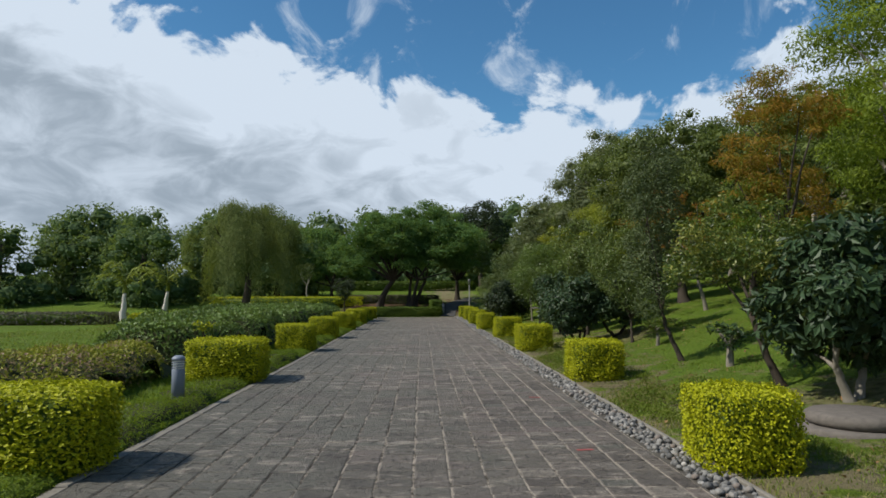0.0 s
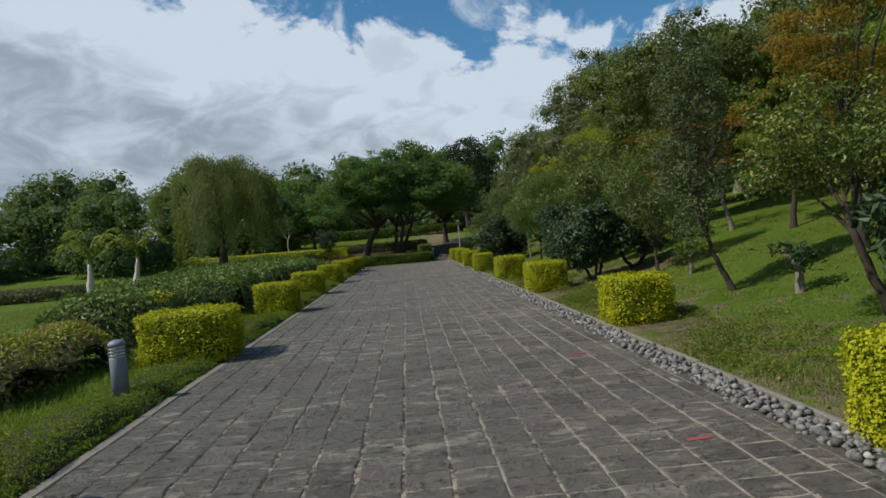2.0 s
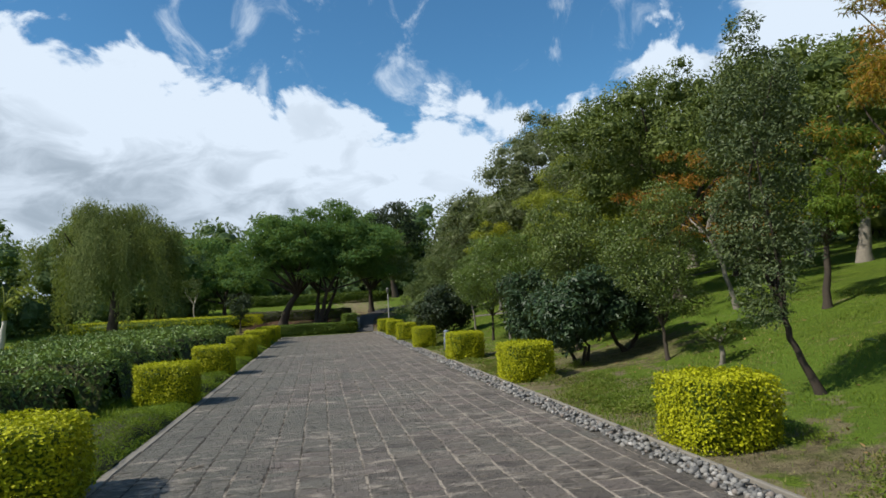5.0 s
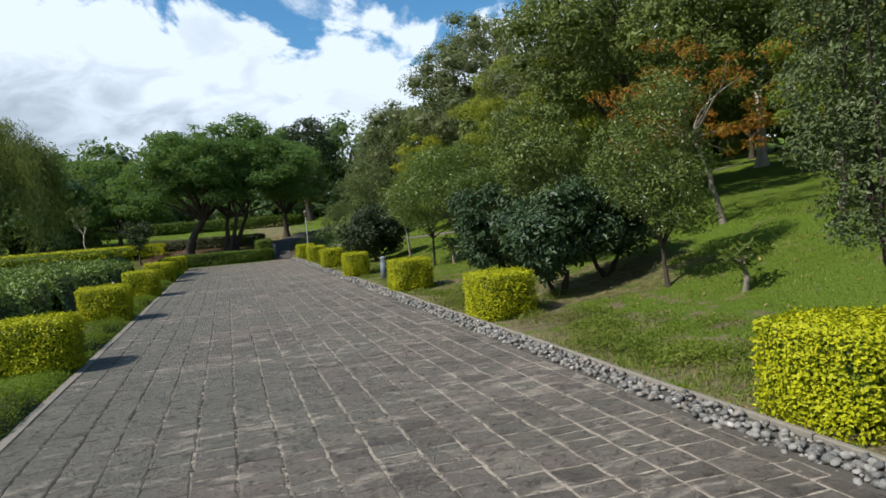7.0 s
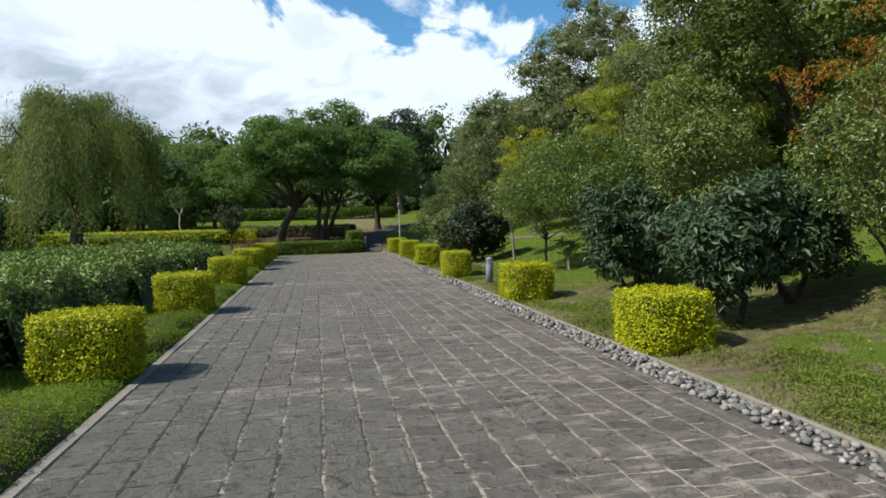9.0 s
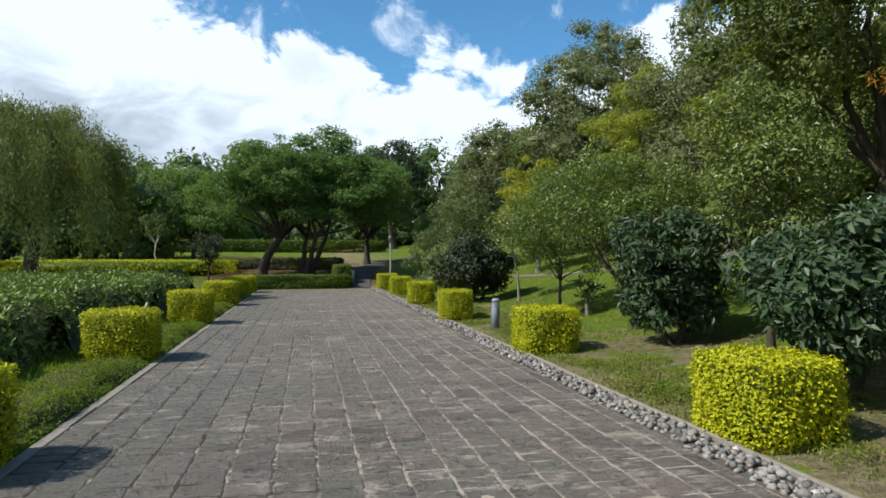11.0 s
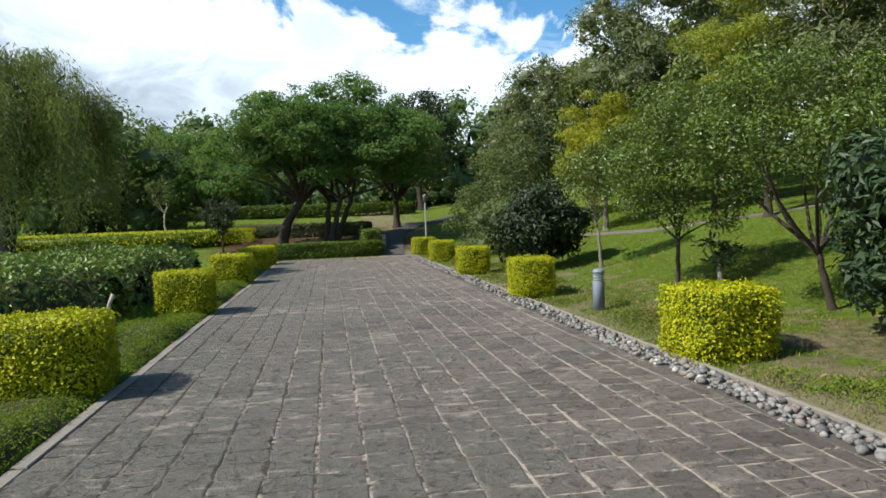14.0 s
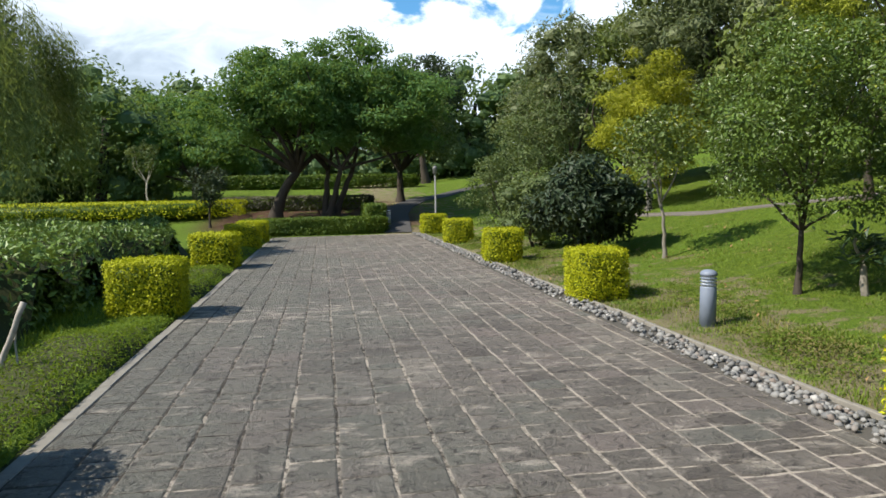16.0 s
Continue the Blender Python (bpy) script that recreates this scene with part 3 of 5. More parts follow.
# x, y, width, length, height
plots = [(-3.30, 6.15, 1.5, 1.1, 0.99), (-3.25, 12.1, 1.38, 1.35, 1.02), (-3.20, 18.2, 1.05, 1.0, 1.0), (-3.22, 23.4, 1.05, 1.05, 1.02), (-3.14, 28.75, 0.98, 0.96, 1.04), (-3.16, 34.4, 1.03, 1.0, 1.04), (-3.16, 39.3, 1.0, 1.0, 1.0),
         (2.84, 6.05, 0.88, 1.02, 0.95), (3.08, 11.95, 0.98, 1.12, 0.97), (3.02, 17.9, 0.98, 1.08, 0.98), (2.98, 22.95, 0.98, 1.02, 1.0), (2.77, 28.45, 0.80, 0.88, 1.0), (2.82, 33.6, 0.86, 0.9, 1.0), (2.94, 39.0, 0.9, 0.9, 1.0), (2.95, 43.6, 0.95, 0.9, 1.0)]
for i, (hx, hy, wx, wy, wz) in enumerate(plots):
    h = copy_thing(kinds[2 if hy > 30 else i % 2], pose(hx, hy, 0.0, 0, 0, r_h.normal() * 2 + 180 * (i % 2)))
    h.scale = (wx, wy, wz)

hedge("end_hedge", -1.25, 44.95, 5.2, 0.9, 0.62, 14000, 5, "low clipped green hedge closing the end of the walk", hedge_dark, hedge_dark, 0.07, z=0.0)
hedge("side_hedge", 1.05, 47.0, 0.8, 3.4, 0.72, 8000, 6, "low clipped green hedge beside the rising side path", hedge_dark, hedge_dark, 0.07, z=0.35)
hedge("terrace_hedge", -2.0, 51.0, 6.6, 0.9, 0.6, 9000, 8, "low dark hedge on the terrace under the trees", leaf_heather, hedge_dark, 0.09)
hedge("back_hedge", -6.5, 62.0, 22.0, 1.2, 0.75, 16000, 9, "long low dark hedge across the rising lawn", hedge_dark, leaf_green, 0.13)
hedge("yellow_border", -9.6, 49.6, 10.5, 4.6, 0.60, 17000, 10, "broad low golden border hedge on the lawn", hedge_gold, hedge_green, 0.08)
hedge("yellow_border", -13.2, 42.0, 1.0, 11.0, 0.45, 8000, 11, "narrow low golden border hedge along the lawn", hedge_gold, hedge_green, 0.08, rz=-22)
hedge("grey_border", -24.0, 34.5, 18.0, 1.6, 0.6, 14000, 12, "low greyish purple shrub border behind the lawn", leaf_heather, leaf_heather, 0.1)


# ---- planted beds on the left ----
def shrub_mass(name, x0, x1, y0, y1, top, count, leaf, width, mat, label, seed, edge=0.5):
    """A rounded bank of shrubs: leaves over an uneven top with steep sides, over a twig core darkened for inner shade.
    """
    r = np.random.default_rng(seed)
    cx, cy, hx, hy = (x0 + x1) / 2, (y0 + y1) / 2, (x1 - x0) / 2, (y1 - y0) / 2
    base = gz(cx, cy)

    def height(u, v):
        d = (1 - ((np.abs(u) / hx) ** 6 + (np.abs(v) / hy) ** 6) ** (1 / 6)) * min(hx, hy) + 0.18 * np.sin(u * 2.3 + v * 1.1 + seed) + 0.12 * np.sin(v * 3.7 - u)
        s = np.clip(d / edge, 0, 1)
        return top * np.sqrt(np.clip(1 - (1 - s) ** 2.4, 0, 1)) * (1 + 0.09 * np.sin(u * 1.9 + seed) * np.sin(v * 1.3) + 0.07 * np.sin(u * 4.1 + v * 3.3))

    def skin(n, k):
        u, v = r.uniform(-hx, hx, n), r.uniform(-hy, hy, n)
        m = n // 3
        rim = r.uniform(size=m) < hy / (hx + hy)
        near = hx - edge * r.uniform(0, 1, m) ** 1.5, hy - edge * r.uniform(0, 1, m) ** 1.5
        sg = np.sign(r.normal(size=m))
        u[:m] = np.where(rim, sg * near[0], u[:m])
        v[:m] = np.where(rim, v[:m], sg * near[1])
        e = 0.03
        z = height(u, v)
        keep = z > 0.03
        gx, gy = (height(u + e, v) - z) / e, (height(u, v + e) - z) / e
        N = unit(np.stack([-gx, -gy, np.ones(n)], -1))
        low = np.where(np.arange(n) < m, r.uniform(0.05, 1.0, n), r.uniform(0.92, 1.05, n))
        P = np.stack([u, v, z * k * low], -1)
        return P[keep], unit(N + r.normal(size=N.shape) * 0.5)[keep]

    ob = thing(name, cx, cy, base - 0.02, label, "shrubs")
    piece("foliage", raw_mesh("foliage", *leaves(*skin(count, 1.0), leaf, width, r, 0.0), mat), ob)
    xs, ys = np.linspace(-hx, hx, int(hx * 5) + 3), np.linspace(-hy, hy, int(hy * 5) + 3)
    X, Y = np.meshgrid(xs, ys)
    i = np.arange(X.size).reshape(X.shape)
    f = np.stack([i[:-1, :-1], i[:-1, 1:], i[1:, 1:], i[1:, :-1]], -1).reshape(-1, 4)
    piece("twig_core", raw_mesh("twig_core", np.stack([X, Y, height(X, Y) * 0.86], -1).reshape(-1, 3), f, mat_shade_twig, True), ob)
    return ob


shrub_mass("shrub_bed", -6.7, -4.2, 13.6, 17.4, 0.82, 13000, 0.09, 0.042, leaf_bed, "dense dark glossy green shrub bed beside the walk", 3, 0.5)
shrub_mass("shrub_bed", -7.7, -4.1, 17.0, 24.5, 0.86, 22000, 0.095, 0.045, leaf_bed, "dense dark glossy green shrub bed beside the walk", 7, 0.5)
shrub_mass("shrub_bed", -9.0, -4.1, 24.1, 36.8, 0.90, 36000, 0.105, 0.05, leaf_bed, "dense dark glossy green shrub bed beside the walk", 4, 0.5)
shrub_mass("flowering_shrubs", -7.0, -4.3, 8.4, 13.0, 0.62, 15000, 0.065, 0.034, leaf_lantana, "yellow and brown flowering low shrubs", 5, 0.8)
shrub_mass("variegated_shrubs", -11.5, -6.9, 9.6, 13.6, 0.55, 13000, 0.07, 0.04, leaf_variegated, "low shrubs with white-edged green leaves", 6, 0.7)


# ---- trees on the bank to the right ----
def planted(name, x, y, *a, **k):
    return tree(name, x, y, gz(x, y), *a, **k)


planted("bushy_shrub", 5.12, 8.0, "large-leaved dark green shrub on two pale stems", 2.3, 0.45, (1.05, 1.1, 1.05), 36, 0.40, 8200, 0.145, 0.062, leaf_dark, bark_grey, 0.06, (0.0, 0.05), 31, 2, 7, bottom=-0.95, droop=0.5, category="shrub", spread=0.3)
planted("citrus_tree", 4.98, 9.3, "small leaning tree with yellowing citrus-like leaves", 2.75, 1.0, (1.35, 1.2, 0.95), 44, 0.27, 13500, 0.056, 0.029, leaf_citrus, bark_brown, 0.06, (-0.34, 0.12), 32, 1, 8, bottom=-0.5, core=0, shell=(0.35, 1.08))
planted("slender_tree", 5.02, 12.9, "tall narrow dark green tree on a leaning trunk", 5.0, 0.95, (0.66, 0.66, 2.3), 62, 0.29, 26000, 0.054, 0.025, leaf_slender, bark_brown, 0.05, (-0.34, 0.1), 33, 1, 8, bottom=-0.98, core=0, shell=(0.5, 1.08))
planted("round_tree", 5.35, 17.0, "round-headed olive green tree on a short trunk", 3.35, 0.65, (1.2, 1.15, 1.38), 44, 0.38, 23000, 0.056, 0.027, leaf_green, bark_brown, 0.040, (0.0, 0.1), 34, 1, 8, bottom=-0.98, core=0, shell=(0.5, 1.08))
planted("bushy_shrub", 4.35, 18.5, "dark large-leaved shrub standing on the bank", 1.95, 0.4, (0.95, 0.9, 0.86), 28, 0.38, 9000, 0.118, 0.050, leaf_dark, bark_brown, 0.045, (0, 0), 35, 3, 6, bottom=-0.95, droop=0.5, category="shrub", spread=0.25)
planted("bushy_shrub", 5.5, 18.9, "dark large-leaved shrub on a short stem", 1.9, 0.45, (0.85, 0.9, 0.8), 26, 0.38, 8100, 0.118, 0.050, leaf_dark, bark_brown, 0.05, (0, 0), 36, 2, 6, bottom=-0.95, droop=0.5, category="shrub")
planted("bushy_shrub", 4.75, 22.2, "dark large-leaved round shrub beside the walk", 2.15, 0.4, (1.1, 1.05, 0.98), 36, 0.36, 9800, 0.118, 0.050, leaf_dark, bark_brown, 0.045, (0, 0), 37, 3, 6, bottom=-0.95, droop=0.5, category="shrub", spread=0.25)
planted("mid_tree", 5.1, 20.6, "bushy mid-green tree among the shrubs", 3.7, 0.9, (1.05, 1.05, 1.3), 40, 0.42, 20000, 0.070, 0.034, leaf_green, bark_brown, 0.06, (0, 0), 38, 1, 6, bottom=-0.9, core=0, shell=(0.5, 1.08))
planted("mid_tree", 5.05, 23.9, "spreading mid-green tree on a forked trunk", 3.3, 0.75, (1.35, 1.3, 1.15), 50, 0.40, 27000, 0.056, 0.027, leaf_bright, bark_brown, 0.05, (-0.2, 0.0), 39, 1, 8, bottom=-0.75, core=0, shell=(0.5, 1.08))
planted("mid_tree", 4.78, 27.0, "leafy green tree on a slim forked trunk", 3.45, 0.85, (1.45, 1.4, 1.4), 50, 0.40, 34000, 0.056, 0.027, leaf_bright, bark_brown, 0.045, (0.03, 0.0), 40, 1, 9, bottom=-0.8, core=0, shell=(0.5, 1.08))
planted("young_tree", 5.14, 30.95, "thin young tree with pale trunk and sparse crown", 3.0, 1.05, (0.8, 0.8, 0.95), 18, 0.36, 4200, 0.08, 0.04, leaf_green, bark_grey, 0.04, (-0.1, 0.0), 41, 1, 6, core=0, shell=(0.4, 1.08))
planted("bushy_shrub", 4.4, 32.6, "broad blackish-green large-leaved shrub", 2.15, 0.35, (1.35, 1.2, 1.0), 36, 0.42, 7500, 0.15, 0.07, leaf_black, bark_brown, 0.06, (0, 0), 42, 2, 6, bottom=-0.98, droop=0.4, category="shrub", spread=0.3)
planted("bushy_shrub", 4.1, 35.2, "olive green bushy shrub beside the walk", 1.9, 0.35, (1.0, 1.1, 0.88), 24, 0.4, 4200, 0.11, 0.05, leaf_olive, bark_brown, 0.05, (0, 0), 43, 2, 5, bottom=-0.98, category="shrub", spread=0.25)
planted("grey_tree", 4.3, 39.0, "grey-green bushy tree near the end of the walk", 3.0, 0.6, (1.4, 1.5, 1.4), 36, 0.45, 8000, 0.11, 0.045, leaf_olive, bark_brown, 0.07, (0, 0), 44, 1, 7, bottom=-0.98, core=0, shell=(0.5, 1.08))
planted("grey_tree", 5.9, 41.2, "olive grey bushy tree with browning leaves", 4.5, 0.9, (1.4, 1.4, 1.6), 34, 0.48, 7500, 0.11, 0.05, leaf_olive, bark_brown, 0.07, (0, 0), 45, 1, 6, bottom=-0.9, core=0, shell=(0.5, 1.08))
planted("yellow_cypress", 7.7, 36.6, "feathery yellow-turning cypress on the bank", 4.6, 1.0, (1.9, 1.9, 2.2), 50, 0.5, 22000, 0.12, 0.026, leaf_yellow, bark_grey, 0.09, (0, 0), 46, 1, 8, bottom=-0.97, flatten=0.45, droop=0.5, core=0, shell=(0.4, 1.08))
planted("feathery_tree", 7.4, 23.6, "feathery light green cypress on the bank", 4.6, 1.0, (1.5, 1.5, 1.7), 36, 0.46, 13000, 0.13, 0.026, leaf_feather, bark_brown, 0.08, (0, 0), 47, 1, 8, bottom=-0.8, flatten=0.45, droop=0.5, core=0, shell=(0.4, 1.08))
planted("feathery_tree", 8.9, 30.5, "feathery yellow-green cypress on the bank", 6.3, 1.1, (1.9, 1.9, 2.6), 44, 0.5, 17000, 0.13, 0.026, leaf_feather, bark_brown, 0.09, (0, 0), 48, 1, 8, bottom=-0.8, flatten=0.45, droop=0.5, core=0, shell=(0.4, 1.08))
planted("rusty_cypress", 8.1, 19.0, "leaning pale-trunked cypress with rust-orange foliage", 3.7, 1.7, (2.0, 1.7, 1.4), 42, 0.22, 4600, 0.10, 0.018, leaf_rust, bark_grey, 0.055, (-0.5, 0.1), 49, 1, 10, bottom=-0.9, flatten=0.5, droop=0.5, core=0)
planted("rusty_cypress", 7.0, 12.6, "feathery cypress turned rust-orange with olive sprays", 5.7, 1.6, (1.3, 1.3, 2.0), 46, 0.32, 15000, 0.10, 0.019, leaf_turning, bark_brown, 0.08, (-0.1, 0.0), 68, 1, 9, bottom=-0.9, flatten=0.5, droop=0.5, core=0, shell=(0.35, 1.15))
planted("olive_cypress", 8.2, 16.5, "olive and yellow-green feathery cypress with drooping sprays", 3.8, 1.2, (1.3, 1.3, 1.4), 34, 0.32, 12000, 0.11, 0.020, leaf_mixed, bark_brown, 0.07, (0.1, 0.0), 75, 1, 8, bottom=-0.9, flatten=0.45, droop=0.7, core=0, shell=(0.35, 1.15))
planted("tall_cypress", 9.9, 12.9, "tall feathery yellow-green cypress with drooping sprays", 7.6, 1.6, (2.6, 2.6, 3.3), 110, 0.62, 34000, 0.14, 0.030, leaf_cypress, bark_grey, 0.14, (0, 0), 50, 1, 10, bottom=-0.85, flatten=0.42, droop=0.6, core=0, shell=(0.35, 1.08))
planted("tall_cypress", 9.6, 9.2, "tall feathery green cypress with drooping sprays", 7.8, 1.6, (2.2, 2.3, 3.1), 70, 0.6, 12000, 0.14, 0.028, leaf_cypress, bark_grey, 0.13, (0, 0), 51, 1, 9, bottom=-0.7, flatten=0.42, droop=0.6, core=0, shell=(0.35, 1.08))
planted("broad_tree", 8.9, 22.6, "big dark dome-shaped broadleaf tree on the bank", 6.9, 1.7, (3.5, 3.1, 2.8), 80, 0.70, 38000, 0.105, 0.055, leaf_hill, bark_brown, 0.17, (0, 0), 52, 1, 10, bottom=-0.7, core=0.38, shell=(0.5, 1.08))
planted("broad_tree", 12.8, 20.6, "big dark broadleaf tree on the bank", 5.6, 1.8, (2.9, 2.9, 2.0), 50, 0.75, 14000, 0.13, 0.06, leaf_hill, bark_grey, 0.16, (0, 0), 53, 1, 9, bottom=-0.6, core=0.38, shell=(0.5, 1.08))
planted("broad_tree", 15.1, 25.4, "large broadleaf tree with thick pale trunk", 7.5, 2.4, (3.6, 3.6, 2.8), 54, 0.85, 17000, 0.17, 0.08, leaf_hill, bark_pale, 0.16, (0, 0), 54, 1, 9, bottom=-0.5, core=0.38, shell=(0.5, 1.08))
planted("eucalyptus", 11.0, 38.0, "tall rounded grey-green eucalyptus on the bank", 9.6, 2.0, (3.9, 3.6, 4.2), 118, 0.78, 44000, 0.15, 0.055, leaf_euca, bark_brown, 0.2, (0, 0), 55, 1, 10, bottom=-0.97, core=0.42, droop=0.3, shell=(0.45, 1.08))
planted("eucalyptus", 9.9, 28.4, "tall grey-green eucalyptus on the bank", 7.0, 0.9, (2.6, 2.6, 3.2), 70, 0.66, 28000, 0.15, 0.05, leaf_euca, bark_grey, 0.18, (0, 0), 56, 1, 9, bottom=-0.98, core=0.3, droop=0.3, shell=(0.45, 1.08))
planted("eucalyptus", 15.5, 33.0, "tall grey-green eucalyptus behind the bank", 8.2, 2.2, (3.6, 3.4, 3.3), 60, 0.85, 16000, 0.2, 0.07, leaf_euca, bark_grey, 0.22, (0, 0), 57, 1, 8, bottom=-0.7, core=0.3, droop=0.3, shell=(0.45, 1.08))
planted("grey_tree", 8.2, 43.5, "grey-green rounded tree at the foot of the bank", 7.2, 1.2, (3.0, 2.5, 3.4), 70, 0.7, 19000, 0.16, 0.06, leaf_euca, bark_brown, 0.11, (0, 0), 58, 1, 7, bottom=-0.9, core=0.38, shell=(0.5, 1.08))
planted("broad_tree", 17.5, 17.0, "large dark broadleaf tree on the upper bank", 7.0, 2.0, (3.4, 3.6, 2.7), 46, 0.9, 12000, 0.19, 0.09, leaf_hill, bark_brown, 0.22, (0, 0), 59, 1, 8, bottom=-0.6, core=0.38, shell=(0.5, 1.08))
planted("broad_tree", 15.5, 42.5, "large dark broadleaf tree on the upper bank", 7.8, 2.0, (3.8, 3.6, 3.0), 46, 0.95, 12000, 0.21, 0.09, leaf_hill, bark_brown, 0.22, (0, 0), 60, 1, 8, bottom=-0.8, core=0.38, shell=(0.5, 1.08))


for bx, by, bh, sd in ((9.2, 41.0, 7.4, 70), (9.9, 34.2, 4.4, 69), (11.8, 15.8, 4.6, 61), (13.6, 12.0, 5.2, 62), (12.2, 25.0, 5.6, 63), (13.2, 30.0, 6.0, 64), (18.5, 29.5, 6.5, 65), (12.5, 44.5, 5.5, 66), (18.0, 37.5, 7.0, 67)):
    planted("bank_tree", bx, by, "dense dark green tree on the upper bank", bh, 0.9, (2.2, 2.2, bh * 0.46), 44, 0.62, 7600, 0.19, 0.083, leaf_hill, bark_brown, 0.12, (0, 0), sd, 1, 6, bottom=-0.95, core=0.38, shell=(0.5, 1.08))


def tuft_plant(name, x, y, label, stem, stem_r, count, leaf, width, mat, bark, seed, head=0.3, arms=0):
    """A stubby stem with a rosette of leaves on it, or on a few short arms."""
    r = np.random.default_rng(seed)
    ob = thing(name, x, y, gz(x, y) - 0.03, label, "shrub")
    top = np.array([r.normal() * 0.03, r.normal() * 0.03, stem])
    piece("stem", raw_mesh("stem", *tube(bend((0, 0, 0), top, 0.06, r, 7), np.linspace(stem_r * 1.2, stem_r * 0.8, 7), 9, r, 0.15), bark, True), ob)
    heads = [top]
    for i in range(arms):
        a = 2 * np.pi * i / arms + r.uniform(0, 0.7)
        tip = top + np.array([math.cos(a) * head * 0.75, math.sin(a) * head * 0.75, head * r.uniform(0.5, 1.0)])
        piece("arm", raw_mesh("arm", *tube(bend(top, tip, 0.1, r, 5), np.linspace(stem_r * 0.6, stem_r * 0.35, 5), 7, r, 0.1), bark, True), ob)
        heads.append(tip)
    P = np.concatenate([h + r.normal(size=(count, 3)) * head * np.array([0.42, 0.42, 0.16]) for h in heads])
    N = unit(np.array([0, 0, 0.9]) + r.normal(size=P.shape) * 0.45)
    piece("leaves", raw_mesh("leaves", *leaves(P, N, leaf, width, r, 0.15), mat), ob)
    return ob


tuft_plant("dwarf_shrub", 5.32, 11.58, "stubby pale-stemmed shrub with a flat dark rosette", 0.40, 0.058, 60, 0.13, 0.045, leaf_dark, bark_grey, 71, 0.27, 3)
tuft_plant("dwarf_shrub", 5.5, 15.6, "short pale many-armed shrub with pale green tuft", 0.36, 0.038, 46, 0.11, 0.035, leaf_citrus, bark_grey, 72, 0.24, 5)
tuft_plant("golden_sprig", -4.15, 13.5, "thin golden shoot above the shrubs", 0.78, 0.012, 36, 0.07, 0.035, hedge_gold, bark_brown, 74, 0.13, 2)
tuft_plant("dwarf_shrub", 5.2, 26.4, "small dark shrub on a thin stem", 0.45, 0.04, 50, 0.16, 0.05, leaf_dark, bark_grey, 73, 0.25, 2)

# ---- trees at the end and on the left ----
planted("acacia", -2.85, 48.3, "spreading fine-leaved acacia with thick dark forked trunk", 7.35, 1.9, (4.9, 3.6, 2.75), 116, 0.8, 40000, 0.17, 0.072, leaf_fern, bark_brown, 0.25, (0.9, 0), 81, 1, 12, bottom=-0.8, flatten=0.5, core=0.28, shell=(0.45, 1.1), inner=0.35)
planted("acacia", -0.65, 48.6, "tall spreading acacia on three dark stems", 7.8, 2.0, (5.3, 3.6, 3.1), 136, 0.8, 44000, 0.17, 0.072, leaf_fern, bark_brown, 0.15, (0.5, 0), 82, 3, 12, bottom=-0.8, flatten=0.5, core=0.28, shell=(0.45, 1.1), inner=0.35, spread=0.6)
planted("acacia", 2.9, 53.5, "dark spreading acacia beyond the end of the walk", 6.2, 1.6, (3.3, 3.0, 2.4), 60, 0.8, 17000, 0.2, 0.085, leaf_green, bark_brown, 0.2, (0, 0), 83, 1, 8, bottom=-0.8, flatten=0.55, core=0.28, shell=(0.45, 1.1))
planted("acacia", -7.0, 54.0, "low spreading bright green acacia", 4.4, 1.1, (3.9, 3.0, 1.9), 60, 0.75, 14000, 0.19, 0.085, leaf_fern, bark_brown, 0.16, (0, 0), 84, 1, 8, bottom=-0.5, flatten=0.5, core=0.38, shell=(0.5, 1.08))
planted("acacia", -10.0, 64.0, "spreading acacia behind the low hedge", 6.2, 1.6, (3.6, 3.2, 2.4), 52, 0.9, 13000, 0.24, 0.1, leaf_fern, bark_brown, 0.2, (0, 0), 85, 2, 8, bottom=-0.6, flatten=0.55, core=0.28, shell=(0.45, 1.1))
planted("dark_tree", 5.9, 64.5, "tall open dark tree standing above the others", 8.6, 4.0, (3.2, 3.0, 2.6), 40, 0.85, 8000, 0.26, 0.11, leaf_black, bark_brown, 0.25, (0, 0), 86, 1, 8, core=0, shell=(0.5, 1.08))
planted("sapling", -8.4, 51.2, "thin pale-stemmed sapling with sparse leaves", 3.3, 1.4, (0.75, 0.75, 0.95), 14, 0.3, 1100, 0.11, 0.05, leaf_olive, bark_pale, 0.05, (-0.1, 0), 87, 1, 5, core=0)
planted("topiary_tree", -5.1, 46.0, "small round dark green clipped tree", 2.45, 0.75, (0.88, 0.88, 0.85), 22, 0.3, 3400, 0.09, 0.04, leaf_black, bark_brown, 0.05, (0, 0), 88, 1, 5, bottom=-0.98, core=0.38, shell=(0.5, 1.08))


